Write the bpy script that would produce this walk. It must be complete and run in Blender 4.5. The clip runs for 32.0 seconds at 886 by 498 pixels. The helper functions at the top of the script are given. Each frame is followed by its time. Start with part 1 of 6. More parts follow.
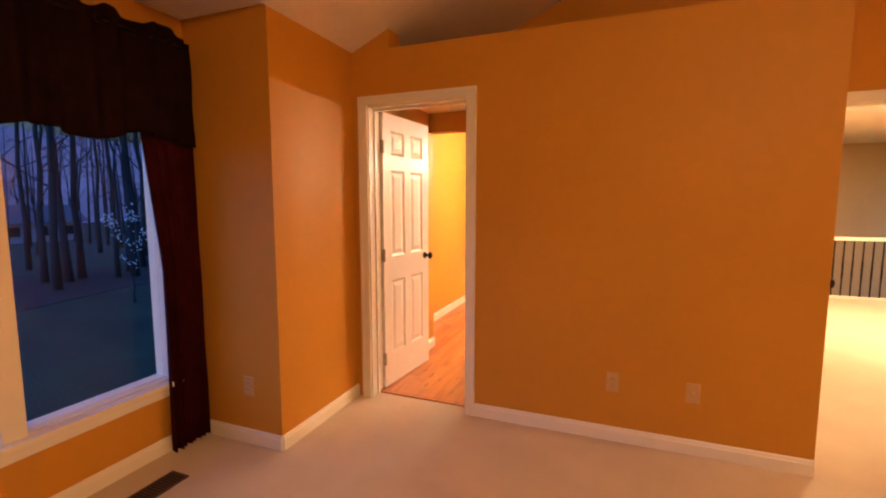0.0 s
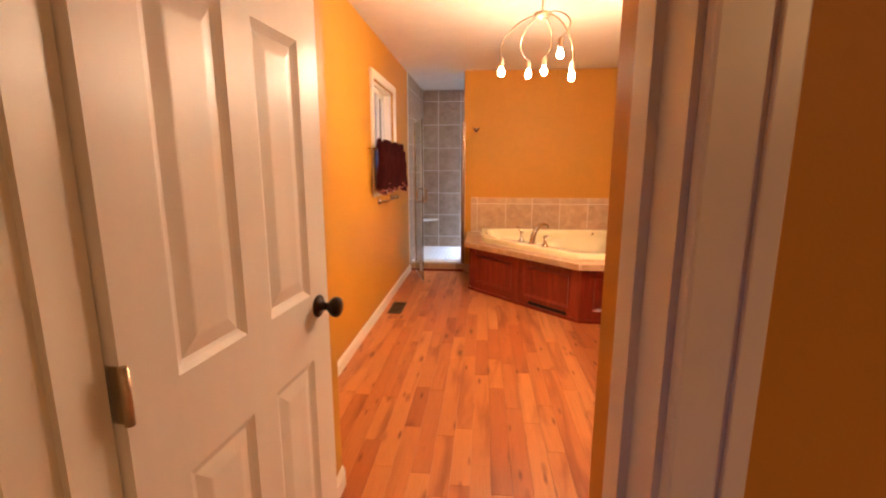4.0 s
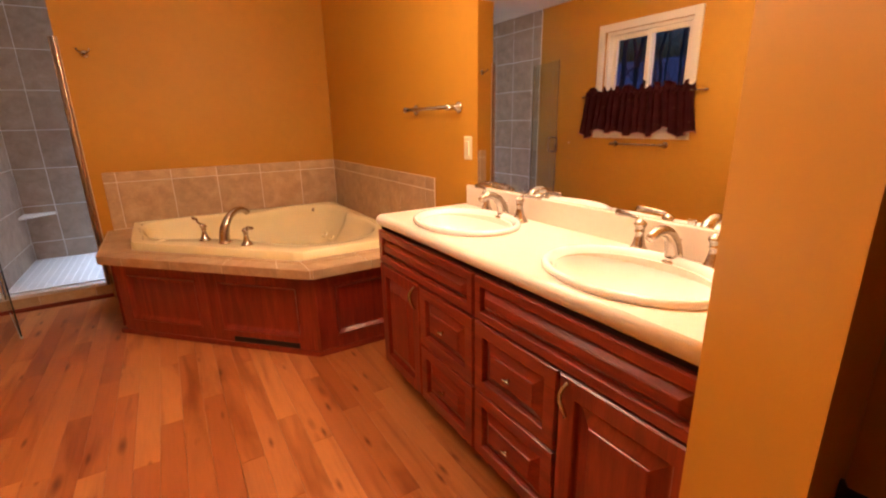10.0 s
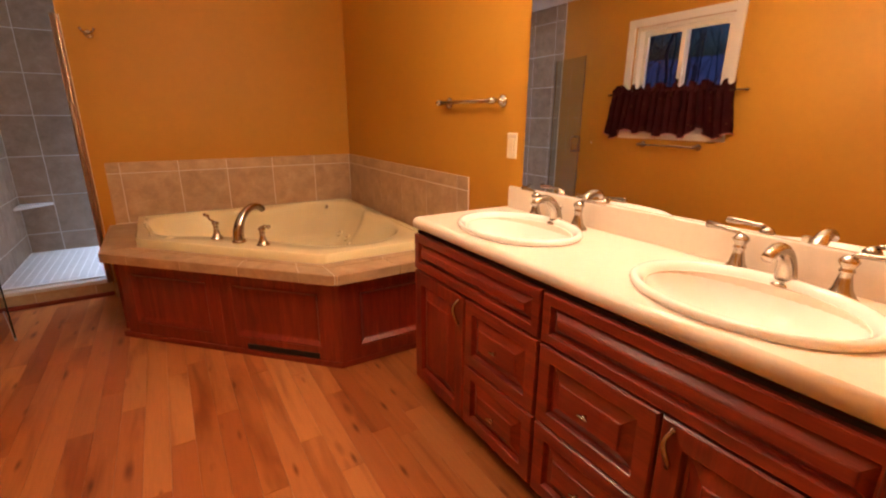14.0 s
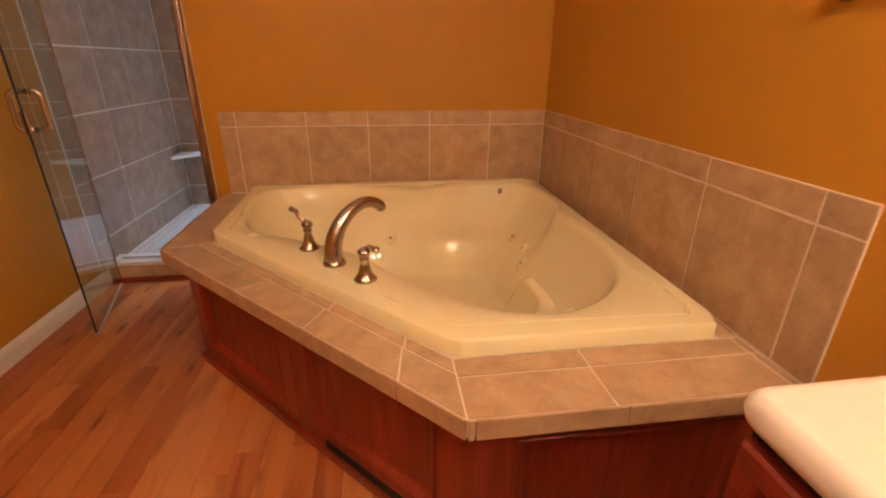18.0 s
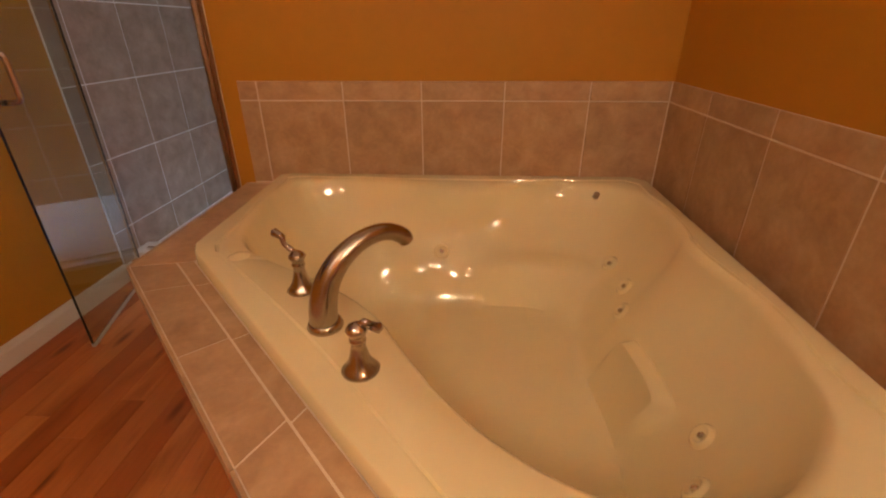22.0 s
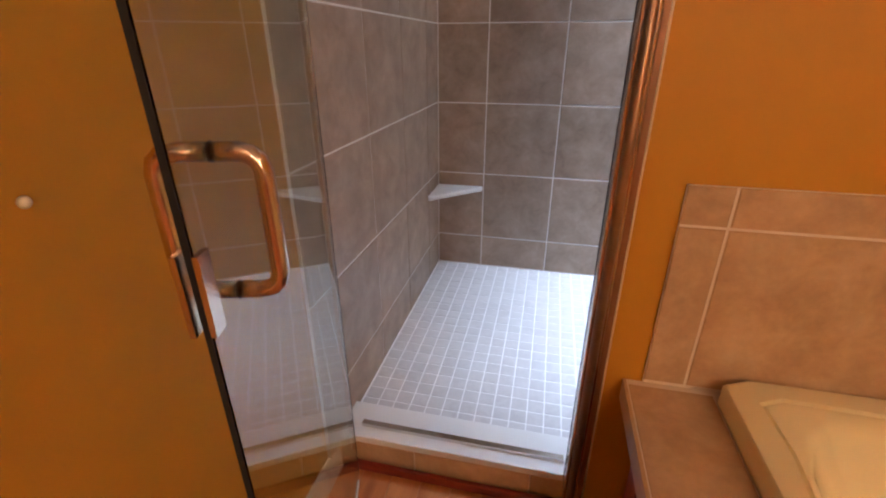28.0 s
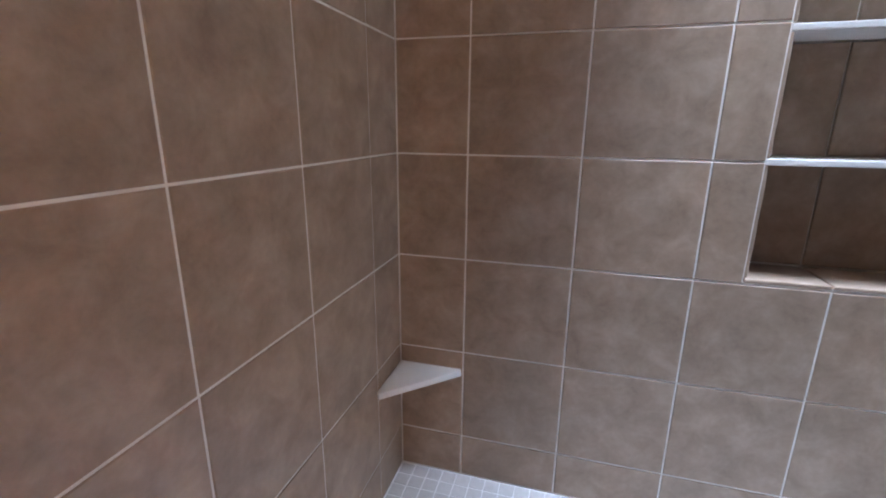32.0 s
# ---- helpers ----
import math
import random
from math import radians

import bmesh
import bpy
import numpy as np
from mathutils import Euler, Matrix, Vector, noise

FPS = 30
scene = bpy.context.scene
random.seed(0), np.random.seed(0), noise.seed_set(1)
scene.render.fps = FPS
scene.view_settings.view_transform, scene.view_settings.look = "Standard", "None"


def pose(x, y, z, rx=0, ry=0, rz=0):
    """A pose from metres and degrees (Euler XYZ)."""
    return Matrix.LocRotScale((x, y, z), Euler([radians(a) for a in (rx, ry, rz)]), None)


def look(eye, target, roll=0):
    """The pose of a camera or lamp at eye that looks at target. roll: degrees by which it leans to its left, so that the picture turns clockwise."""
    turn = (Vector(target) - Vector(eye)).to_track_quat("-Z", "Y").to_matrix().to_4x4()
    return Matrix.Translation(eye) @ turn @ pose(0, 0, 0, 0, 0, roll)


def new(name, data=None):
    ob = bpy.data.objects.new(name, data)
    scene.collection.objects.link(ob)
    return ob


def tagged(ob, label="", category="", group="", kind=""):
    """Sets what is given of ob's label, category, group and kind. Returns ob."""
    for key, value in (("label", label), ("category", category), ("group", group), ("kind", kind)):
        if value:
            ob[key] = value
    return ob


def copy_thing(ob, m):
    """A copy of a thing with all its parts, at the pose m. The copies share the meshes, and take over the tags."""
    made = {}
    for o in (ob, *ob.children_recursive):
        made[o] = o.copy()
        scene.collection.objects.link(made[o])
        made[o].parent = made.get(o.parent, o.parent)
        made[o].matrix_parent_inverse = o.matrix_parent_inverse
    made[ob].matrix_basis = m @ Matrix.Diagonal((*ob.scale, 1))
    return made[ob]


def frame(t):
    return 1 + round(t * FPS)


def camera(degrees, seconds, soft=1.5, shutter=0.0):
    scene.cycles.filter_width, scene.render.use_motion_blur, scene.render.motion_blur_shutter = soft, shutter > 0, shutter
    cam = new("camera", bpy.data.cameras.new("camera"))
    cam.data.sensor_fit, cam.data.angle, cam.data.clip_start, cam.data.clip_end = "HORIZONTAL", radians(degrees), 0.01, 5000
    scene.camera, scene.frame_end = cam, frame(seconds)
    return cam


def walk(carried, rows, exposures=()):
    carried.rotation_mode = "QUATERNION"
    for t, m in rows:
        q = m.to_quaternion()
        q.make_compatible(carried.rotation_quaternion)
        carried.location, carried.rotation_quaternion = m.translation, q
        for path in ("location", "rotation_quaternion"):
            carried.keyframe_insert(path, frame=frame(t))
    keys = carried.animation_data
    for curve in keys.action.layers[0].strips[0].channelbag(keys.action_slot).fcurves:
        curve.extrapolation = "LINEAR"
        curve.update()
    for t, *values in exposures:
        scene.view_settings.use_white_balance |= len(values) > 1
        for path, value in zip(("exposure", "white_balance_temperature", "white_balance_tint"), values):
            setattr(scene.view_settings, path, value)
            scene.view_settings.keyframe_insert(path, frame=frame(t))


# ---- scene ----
cam = camera(89.3, 32.0, soft=2.1)
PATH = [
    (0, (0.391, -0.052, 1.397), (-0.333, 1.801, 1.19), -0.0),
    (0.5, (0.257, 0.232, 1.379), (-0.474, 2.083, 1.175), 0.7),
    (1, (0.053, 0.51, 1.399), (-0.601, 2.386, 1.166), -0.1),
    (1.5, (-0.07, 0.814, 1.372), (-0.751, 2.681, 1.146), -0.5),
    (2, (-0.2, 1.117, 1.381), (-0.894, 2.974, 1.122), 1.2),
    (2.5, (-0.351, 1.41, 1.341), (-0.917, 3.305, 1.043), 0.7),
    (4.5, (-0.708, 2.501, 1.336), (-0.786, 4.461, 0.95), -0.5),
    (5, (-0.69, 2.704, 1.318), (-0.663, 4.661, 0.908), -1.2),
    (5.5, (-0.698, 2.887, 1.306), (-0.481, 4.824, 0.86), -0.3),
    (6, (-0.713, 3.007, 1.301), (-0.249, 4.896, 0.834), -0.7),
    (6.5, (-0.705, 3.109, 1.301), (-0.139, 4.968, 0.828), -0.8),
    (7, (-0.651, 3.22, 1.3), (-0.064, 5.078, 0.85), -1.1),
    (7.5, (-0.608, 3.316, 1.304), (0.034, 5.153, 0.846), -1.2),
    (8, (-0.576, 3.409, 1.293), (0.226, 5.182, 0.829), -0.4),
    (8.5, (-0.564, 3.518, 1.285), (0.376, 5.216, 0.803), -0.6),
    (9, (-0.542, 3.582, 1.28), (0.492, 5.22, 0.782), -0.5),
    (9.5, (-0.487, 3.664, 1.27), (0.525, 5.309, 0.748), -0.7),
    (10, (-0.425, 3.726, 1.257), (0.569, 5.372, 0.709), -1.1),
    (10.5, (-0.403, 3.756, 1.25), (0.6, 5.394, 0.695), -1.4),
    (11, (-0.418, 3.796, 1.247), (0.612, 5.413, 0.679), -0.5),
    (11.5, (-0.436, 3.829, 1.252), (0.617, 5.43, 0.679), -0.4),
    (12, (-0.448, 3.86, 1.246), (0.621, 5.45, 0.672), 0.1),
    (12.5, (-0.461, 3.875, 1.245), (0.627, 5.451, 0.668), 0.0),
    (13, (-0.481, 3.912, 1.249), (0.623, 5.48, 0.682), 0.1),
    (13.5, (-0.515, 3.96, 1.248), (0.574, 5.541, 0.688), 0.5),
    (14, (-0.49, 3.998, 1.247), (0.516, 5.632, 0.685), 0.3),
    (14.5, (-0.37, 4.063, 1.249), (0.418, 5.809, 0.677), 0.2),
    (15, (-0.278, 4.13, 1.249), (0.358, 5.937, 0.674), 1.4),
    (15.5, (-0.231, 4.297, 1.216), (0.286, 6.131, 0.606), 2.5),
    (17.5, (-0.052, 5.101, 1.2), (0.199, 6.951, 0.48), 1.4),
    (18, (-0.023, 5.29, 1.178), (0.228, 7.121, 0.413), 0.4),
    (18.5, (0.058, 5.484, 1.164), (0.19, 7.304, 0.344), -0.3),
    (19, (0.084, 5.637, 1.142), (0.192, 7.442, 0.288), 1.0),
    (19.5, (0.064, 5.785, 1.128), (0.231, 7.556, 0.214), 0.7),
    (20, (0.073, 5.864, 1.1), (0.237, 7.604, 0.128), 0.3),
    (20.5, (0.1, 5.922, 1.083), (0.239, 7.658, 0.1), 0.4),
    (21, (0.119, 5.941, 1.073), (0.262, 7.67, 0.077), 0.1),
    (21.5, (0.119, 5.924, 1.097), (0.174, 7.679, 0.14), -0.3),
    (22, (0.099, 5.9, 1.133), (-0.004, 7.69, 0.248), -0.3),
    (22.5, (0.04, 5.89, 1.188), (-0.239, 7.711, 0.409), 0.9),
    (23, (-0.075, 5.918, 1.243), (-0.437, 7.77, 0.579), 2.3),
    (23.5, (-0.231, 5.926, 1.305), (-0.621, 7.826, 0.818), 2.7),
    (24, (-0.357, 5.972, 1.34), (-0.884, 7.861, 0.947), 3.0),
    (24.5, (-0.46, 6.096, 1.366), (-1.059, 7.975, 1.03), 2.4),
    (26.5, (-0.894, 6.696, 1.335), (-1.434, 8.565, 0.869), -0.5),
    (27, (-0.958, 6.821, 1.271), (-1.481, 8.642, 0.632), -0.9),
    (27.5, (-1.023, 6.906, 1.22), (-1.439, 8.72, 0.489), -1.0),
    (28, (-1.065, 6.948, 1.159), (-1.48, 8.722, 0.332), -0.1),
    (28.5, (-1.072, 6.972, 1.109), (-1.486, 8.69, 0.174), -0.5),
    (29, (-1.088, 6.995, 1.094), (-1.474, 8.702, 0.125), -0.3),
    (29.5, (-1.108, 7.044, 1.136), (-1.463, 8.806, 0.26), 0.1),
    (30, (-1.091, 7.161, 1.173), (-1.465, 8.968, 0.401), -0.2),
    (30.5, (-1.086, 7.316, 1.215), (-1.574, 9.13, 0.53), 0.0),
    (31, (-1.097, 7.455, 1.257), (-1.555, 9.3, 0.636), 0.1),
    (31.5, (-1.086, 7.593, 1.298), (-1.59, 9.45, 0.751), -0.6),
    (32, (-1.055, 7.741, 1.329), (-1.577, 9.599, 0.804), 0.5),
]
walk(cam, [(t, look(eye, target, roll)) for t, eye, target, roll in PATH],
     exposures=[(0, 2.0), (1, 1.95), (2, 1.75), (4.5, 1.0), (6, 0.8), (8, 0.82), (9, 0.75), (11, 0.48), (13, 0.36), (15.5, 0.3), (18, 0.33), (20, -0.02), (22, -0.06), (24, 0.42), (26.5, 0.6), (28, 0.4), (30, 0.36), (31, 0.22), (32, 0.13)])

# ---- world, lights, exposure ----
scene.view_settings.exposure = 0.0
dusk = bpy.data.worlds.new("dusk")
dusk.use_nodes = True
scene.world = dusk
wn = dusk.node_tree.nodes
sky = wn.new("ShaderNodeTexSky")
sky.sky_type = "NISHITA"
sky.sun_disc = False
sky.sun_elevation, sky.sun_rotation = radians(-4.0), radians(180)
wn["Background"].inputs["Strength"].default_value = 5.8
hue = wn.new("ShaderNodeMix")
hue.data_type, hue.blend_type = "RGBA", "MULTIPLY"
hue.inputs["Factor"].default_value = 1.0
hue.inputs["B"].default_value = (0.27, 0.64, 1.70, 1.0)   # the deep blue of late dusk
dusk.node_tree.links.new(sky.outputs[0], hue.inputs["A"])
dusk.node_tree.links.new(hue.outputs["Result"], wn["Background"].inputs["Color"])


def area_lamp(name, m, sx, sy, watts, colour):
    data = bpy.data.lights.new(name, "AREA")
    data.shape, data.size, data.size_y, data.energy, data.color = "RECTANGLE", sx, sy, watts, colour
    ob = new(name, data)
    ob.matrix_world = m
    return ob


# daylight that falls through the shower's skylight
area_lamp("skylight_daylight", look((-0.36, 8.73, 3.77), (-0.36, 8.731, 0.0)), 0.56, 0.58, 62.0, (0.57, 0.72, 1.0)).data.spread = radians(84)
area_lamp("hall_lamp_light", look((3.2, 6.0, 2.36), (3.2, 6.0, 0.0)), 0.5, 0.5, 36.0, (1.0, 0.74, 0.38))
# unseen fill light, added to brighten the bedroom side of the door wall
area_lamp("bedroom_fill_light", look((2.0, -1.0, 2.55), (1.2, 0.6, 0.0)), 0.5, 0.5, 19.0, (1.0, 0.55, 0.24))
# added unseen source in the recess beyond the door wall, its shade open below
pendant = bpy.data.lights.new("recess_fill_light", "POINT")
pendant.energy, pendant.color, pendant.shadow_soft_size = 42.0, (1.0, 0.58, 0.26), 0.03
new("recess_fill_light", pendant).location = (4.0, 2.84, 2.10)

# ---- materials ----


def nodes_of(name):
    m = bpy.data.materials.new(name)
    m.use_nodes = True
    return m, m.node_tree, m.node_tree.nodes["Principled BSDF"]


def ramp(t, fac, stops):
    r = t.nodes.new("ShaderNodeValToRGB")
    while len(r.color_ramp.elements) < len(stops):
        r.color_ramp.elements.new(0.5)
    for e, (p, c) in zip(r.color_ramp.elements, stops):
        e.position, e.color = p, (*c, 1)
    t.links.new(fac, r.inputs[0])
    return r.outputs[0]


def tone(c, k):
    return tuple(min(1.0, v * k) for v in c)


def noise_of(t, vec, scale, detail=4.0, rough=0.55, dist=0.0):
    n = t.nodes.new("ShaderNodeTexNoise")
    n.inputs["Scale"].default_value, n.inputs["Detail"].default_value = scale, detail
    n.inputs["Roughness"].default_value, n.inputs["Distortion"].default_value = rough, dist
    t.links.new(vec, n.inputs["Vector"])
    return n.outputs["Fac"]


def coords(t, stretch=(1, 1, 1), shift=False):
    """Object coordinates, stretched, and moved by a random step from object to object."""
    c = t.nodes.new("ShaderNodeTexCoord").outputs["Object"]
    mp = t.nodes.new("ShaderNodeMapping")
    mp.inputs["Scale"].default_value = stretch
    t.links.new(c, mp.inputs["Vector"])
    if shift:
        info = t.nodes.new("ShaderNodeObjectInfo")
        mul = t.nodes.new("ShaderNodeVectorMath")
        mul.operation = "MULTIPLY"
        mul.inputs[1].default_value = (37.0, 53.0, 71.0)
        t.links.new(info.outputs["Random"], mul.inputs[0])
        t.links.new(mul.outputs[0], mp.inputs["Location"])
    return mp.outputs[0]


def mix(t, fac, a, b, kind="MIX"):
    m = t.nodes.new("ShaderNodeMix")
    m.data_type, m.blend_type = "RGBA", kind
    for sock, v in ((m.inputs["Factor"], fac), (m.inputs["A"], a), (m.inputs["B"], b)):
        if isinstance(v, (int, float)):
            sock.default_value = v
        elif isinstance(v, tuple):
            sock.default_value = (*v, 1)
        else:
            t.links.new(v, sock)
    return m.outputs["Result"]


def bump(t, p, height, strength, distance):
    b = t.nodes.new("ShaderNodeBump")
    b.inputs["Strength"].default_value, b.inputs["Distance"].default_value = strength, distance
    t.links.new(height, b.inputs["Height"])
    t.links.new(b.outputs[0], p.inputs["Normal"])


def simple(name, base, rough=0.5, metal=0.0, var=0.08, scale=5.0, fine=180.0, relief=0.15, depth=0.001, coat=0.0, stretch=(1, 1, 1), shift=False):
    """Paint, metal, plastic, china: two scales of variation in colour and gloss, and a fine relief."""
    m, t, p = nodes_of(name)
    v = coords(t, stretch, shift)
    big, small = noise_of(t, v, scale), noise_of(t, v, fine, 3)
    c = ramp(t, big, [(0.25, tone(base, 1 - var)), (0.75, tone(base, 1 + var))])
    t.links.new(c, p.inputs["Base Color"])
    rr = t.nodes.new("ShaderNodeMapRange")
    rr.inputs["To Min"].default_value, rr.inputs["To Max"].default_value = max(0.02, rough * 0.85), min(1.0, rough * 1.15)
    t.links.new(big, rr.inputs["Value"])
    t.links.new(rr.outputs[0], p.inputs["Roughness"])
    p.inputs["Metallic"].default_value = metal
    p.inputs["Coat Weight"].default_value = coat
    p.inputs["Coat Roughness"].default_value = 0.08
    if relief:
        bump(t, p, small, relief, depth)
    return m


def tile_stone(name, base, dark, light, rough=0.4, vary=0.35):
    """Mottled ceramic tile, each a little different from the next."""
    m, t, p = nodes_of(name)
    v = coords(t, shift=True)
    cloud = noise_of(t, v, 11.0, 6, 0.62, 0.4)
    c = ramp(t, cloud, [(0.3, dark), (0.5, base), (0.72, light)])
    fine = noise_of(t, v, 60.0, 5, 0.65)
    c = mix(t, 0.25, c, ramp(t, fine, [(0.35, tone(base, 0.78)), (0.65, tone(base, 1.2))]))
    info = t.nodes.new("ShaderNodeObjectInfo")
    c = mix(t, vary, c, ramp(t, info.outputs["Random"], [(0.0, tone(base, 0.8)), (1.0, tone(base, 1.18))]), "OVERLAY")
    t.links.new(c, p.inputs["Base Color"])
    rr = t.nodes.new("ShaderNodeMapRange")
    rr.inputs["To Min"].default_value, rr.inputs["To Max"].default_value = rough - 0.08, rough + 0.12
    t.links.new(fine, rr.inputs["Value"])
    t.links.new(rr.outputs[0], p.inputs["Roughness"])
    bump(t, p, fine, 0.25, 0.001)
    return m


def plank_wood(name):
    """Rustic strip floor: pale and brown boards, long grain, dark knots."""
    m, t, p = nodes_of(name)
    v = coords(t, (12.0, 0.8, 12.0), True)
    grain = noise_of(t, v, 1.3, 5, 0.5, 1.2)
    fine = noise_of(t, v, 9.0, 4, 0.6, 0.2)
    info = t.nodes.new("ShaderNodeObjectInfo")
    board = ramp(t, info.outputs["Random"], [(0.0, (0.41, 0.118, 0.034)), (0.3, (0.55, 0.198, 0.060)), (0.7, (0.65, 0.268, 0.088)), (1.0, (0.46, 0.146, 0.044))])
    c = mix(t, 0.6, board, ramp(t, grain, [(0.28, (0.62, 0.52, 0.46)), (0.48, (0.94, 0.92, 0.9)), (0.7, (1.0, 1.0, 1.0))]), "MULTIPLY")
    c = mix(t, 0.16, c, ramp(t, fine, [(0.35, (0.5, 0.42, 0.36)), (0.6, (1, 1, 1))]), "MULTIPLY")
    # heartwood patches, then knots of two sizes with a stained rim
    patch = noise_of(t, coords(t, (5.0, 1.0, 5.0), True), 1.3, 3, 0.5, 0.6)
    c = mix(t, 0.75, c, ramp(t, patch, [(0.34, (0.58, 0.42, 0.34)), (0.47, (1, 1, 1))]), "MULTIPLY")
    for scale, stretch, rim in ((2.0, (3.8, 1.1, 3.8), 0.075), (4.2, (3.2, 0.8, 3.2), 0.075)):
        vor = t.nodes.new("ShaderNodeTexVoronoi")
        vor.inputs["Scale"].default_value = scale
        t.links.new(coords(t, stretch, True), vor.inputs["Vector"])
        c = mix(t, 0.85, c, ramp(t, vor.outputs["Distance"], [(0.0, (0.12, 0.06, 0.035)), (rim * 0.7, (0.34, 0.2, 0.13)), (rim * 2.2, (1, 1, 1))]), "MULTIPLY")
    t.links.new(c, p.inputs["Base Color"])
    p.inputs["Roughness"].default_value = 0.34
    bump(t, p, fine, 0.12, 0.0008)
    return m


def cabinet_wood(name, axis):
    """Red cherry with grain along one axis."""
    m, t, p = nodes_of(name)
    s = [14.0, 14.0, 14.0]
    s[axis] = 1.0
    v = coords(t, tuple(s), True)
    grain = noise_of(t, v, 1.5, 8, 0.62, 1.0)
    fine = noise_of(t, v, 12.0, 4, 0.7)
    c = ramp(t, grain, [(0.25, (0.14, 0.013, 0.008)), (0.5, (0.24, 0.027, 0.013)), (0.75, (0.35, 0.052, 0.021))])
    c = mix(t, 0.3, c, ramp(t, fine, [(0.35, (0.45, 0.38, 0.35)), (0.6, (1, 1, 1))]), "MULTIPLY")
    t.links.new(c, p.inputs["Base Color"])
    p.inputs["Roughness"].default_value = 0.33
    p.inputs["Coat Weight"].default_value, p.inputs["Coat Roughness"].default_value = 0.25, 0.2
    bump(t, p, fine, 0.08, 0.0006)
    return m


def carpet_pile(name):
    m, t, p = nodes_of(name)
    v = coords(t)
    big, small = noise_of(t, v, 2.5, 5), noise_of(t, v, 260.0, 3, 0.8)
    mid = noise_of(t, v, 40.0, 4)
    c = ramp(t, big, [(0.3, (0.62, 0.49, 0.36)), (0.7, (0.72, 0.58, 0.43))])
    c = mix(t, 0.5, c, ramp(t, small, [(0.3, (0.55, 0.5, 0.45)), (0.7, (1, 1, 1))]), "MULTIPLY")
    t.links.new(c, p.inputs["Base Color"])
    p.inputs["Roughness"].default_value = 1.0
    p.inputs["Sheen Weight"].default_value = 0.3
    bump(t, p, mix(t, 0.4, small, mid), 0.8, 0.006)
    return m


def wall_paint(name, base, rough=0.5):
    """Eggshell wall paint with roller stipple and faint scuffs."""
    m, t, p = nodes_of(name)
    v = coords(t)
    big, small = noise_of(t, v, 1.4, 5, 0.6), noise_of(t, v, 230.0, 3, 0.7)
    mid = noise_of(t, v, 18.0, 4)
    c = ramp(t, big, [(0.3, tone(base, 0.95)), (0.7, tone(base, 1.05))])
    c = mix(t, 0.1, c, ramp(t, mid, [(0.35, tone(base, 0.8)), (0.65, tone(base, 1.15))]))
    t.links.new(c, p.inputs["Base Color"])
    rr = t.nodes.new("ShaderNodeMapRange")
    rr.inputs["To Min"].default_value, rr.inputs["To Max"].default_value = rough - 0.06, rough + 0.1
    t.links.new(mid, rr.inputs["Value"])
    t.links.new(rr.outputs[0], p.inputs["Roughness"])
    p.inputs["Specular IOR Level"].default_value = 0.28
    bump(t, p, small, 0.25, 0.0012)
    return m


def cloth(name, base, spot=None):
    """Woven drapery with a fine weave and, where asked, small lighter sprigs."""
    m, t, p = nodes_of(name)
    v = coords(t)
    big, weave = noise_of(t, v, 8.0, 4), noise_of(t, coords(t, (1, 1, 0.3)), 420.0, 2)
    c = ramp(t, big, [(0.3, tone(base, 0.7)), (0.7, tone(base, 1.3))])
    c = mix(t, 0.35, c, ramp(t, weave, [(0.35, (0.5, 0.5, 0.5)), (0.65, (1, 1, 1))]), "MULTIPLY")
    if spot:
        vor = t.nodes.new("ShaderNodeTexVoronoi")
        vor.inputs["Scale"].default_value = 14.0
        t.links.new(v, vor.inputs["Vector"])
        c = mix(t, ramp(t, vor.outputs["Distance"], [(0.08, (1, 1, 1)), (0.16, (0, 0, 0))]), c, spot)
    t.links.new(c, p.inputs["Base Color"])
    p.inputs["Roughness"].default_value = 0.85
    p.inputs["Specular IOR Level"].default_value = 0.15
    bump(t, p, weave, 0.4, 0.0008)
    return m


def glow(name, colour, strength):
    m, t, p = nodes_of(name)
    p.inputs["Base Color"].default_value = (0.9, 0.85, 0.75, 1)
    p.inputs["Emission Color"].default_value = (*colour, 1)
    p.inputs["Emission Strength"].default_value = strength
    return m


def clear_glass(name, tint, rough=0.0, ior=1.45):
    m, t, p = nodes_of(name)
    p.inputs["Base Color"].default_value = (*tint, 1)
    p.inputs["Transmission Weight"].default_value, p.inputs["Roughness"].default_value, p.inputs["IOR"].default_value = 1.0, rough, ior
    return m


WARM = (1.0, 0.725, 0.50)
PAINT = wall_paint("gold_wall_paint", (0.54, 0.252, 0.028))
HALLPAINT = wall_paint("tan_hall_paint", (0.48, 0.34, 0.17))
CEIL = wall_paint("white_ceiling_paint", (0.74, 0.68, 0.60), 0.75)
TRIM = simple("white_trim_paint", (0.78, 0.73, 0.64), 0.32, var=0.03, relief=0.05)
DOORWHITE = simple("white_door_paint", (0.78, 0.72, 0.65), 0.33, var=0.03, relief=0.06, stretch=(3, 3, 0.4))
CARPET = carpet_pile("cream_carpet")
PLANK = plank_wood("rustic_plank")
SUBFLOOR = simple("dark_plank_joint", (0.20, 0.10, 0.05), 0.8)
CHERRY_Z = cabinet_wood("cherry_upright_grain", 2)
CHERRY_Y = cabinet_wood("cherry_level_grain", 1)
CHERRY_X = cabinet_wood("cherry_cross_grain", 0)
# near-black that puts the shade of cabinet gaps and recesses into the colour
SHADOWGAP = simple("painted_gap_shade", (0.03, 0.012, 0.008), 0.7)
TILE = tile_stone("taupe_ceramic_tile", (0.515, 0.370, 0.230), (0.39, 0.272, 0.165), (0.63, 0.487, 0.325))
SHOWERTILE = tile_stone("grey_taupe_shower_tile", (0.378, 0.294, 0.228), (0.262, 0.198, 0.148), (0.50, 0.408, 0.33))
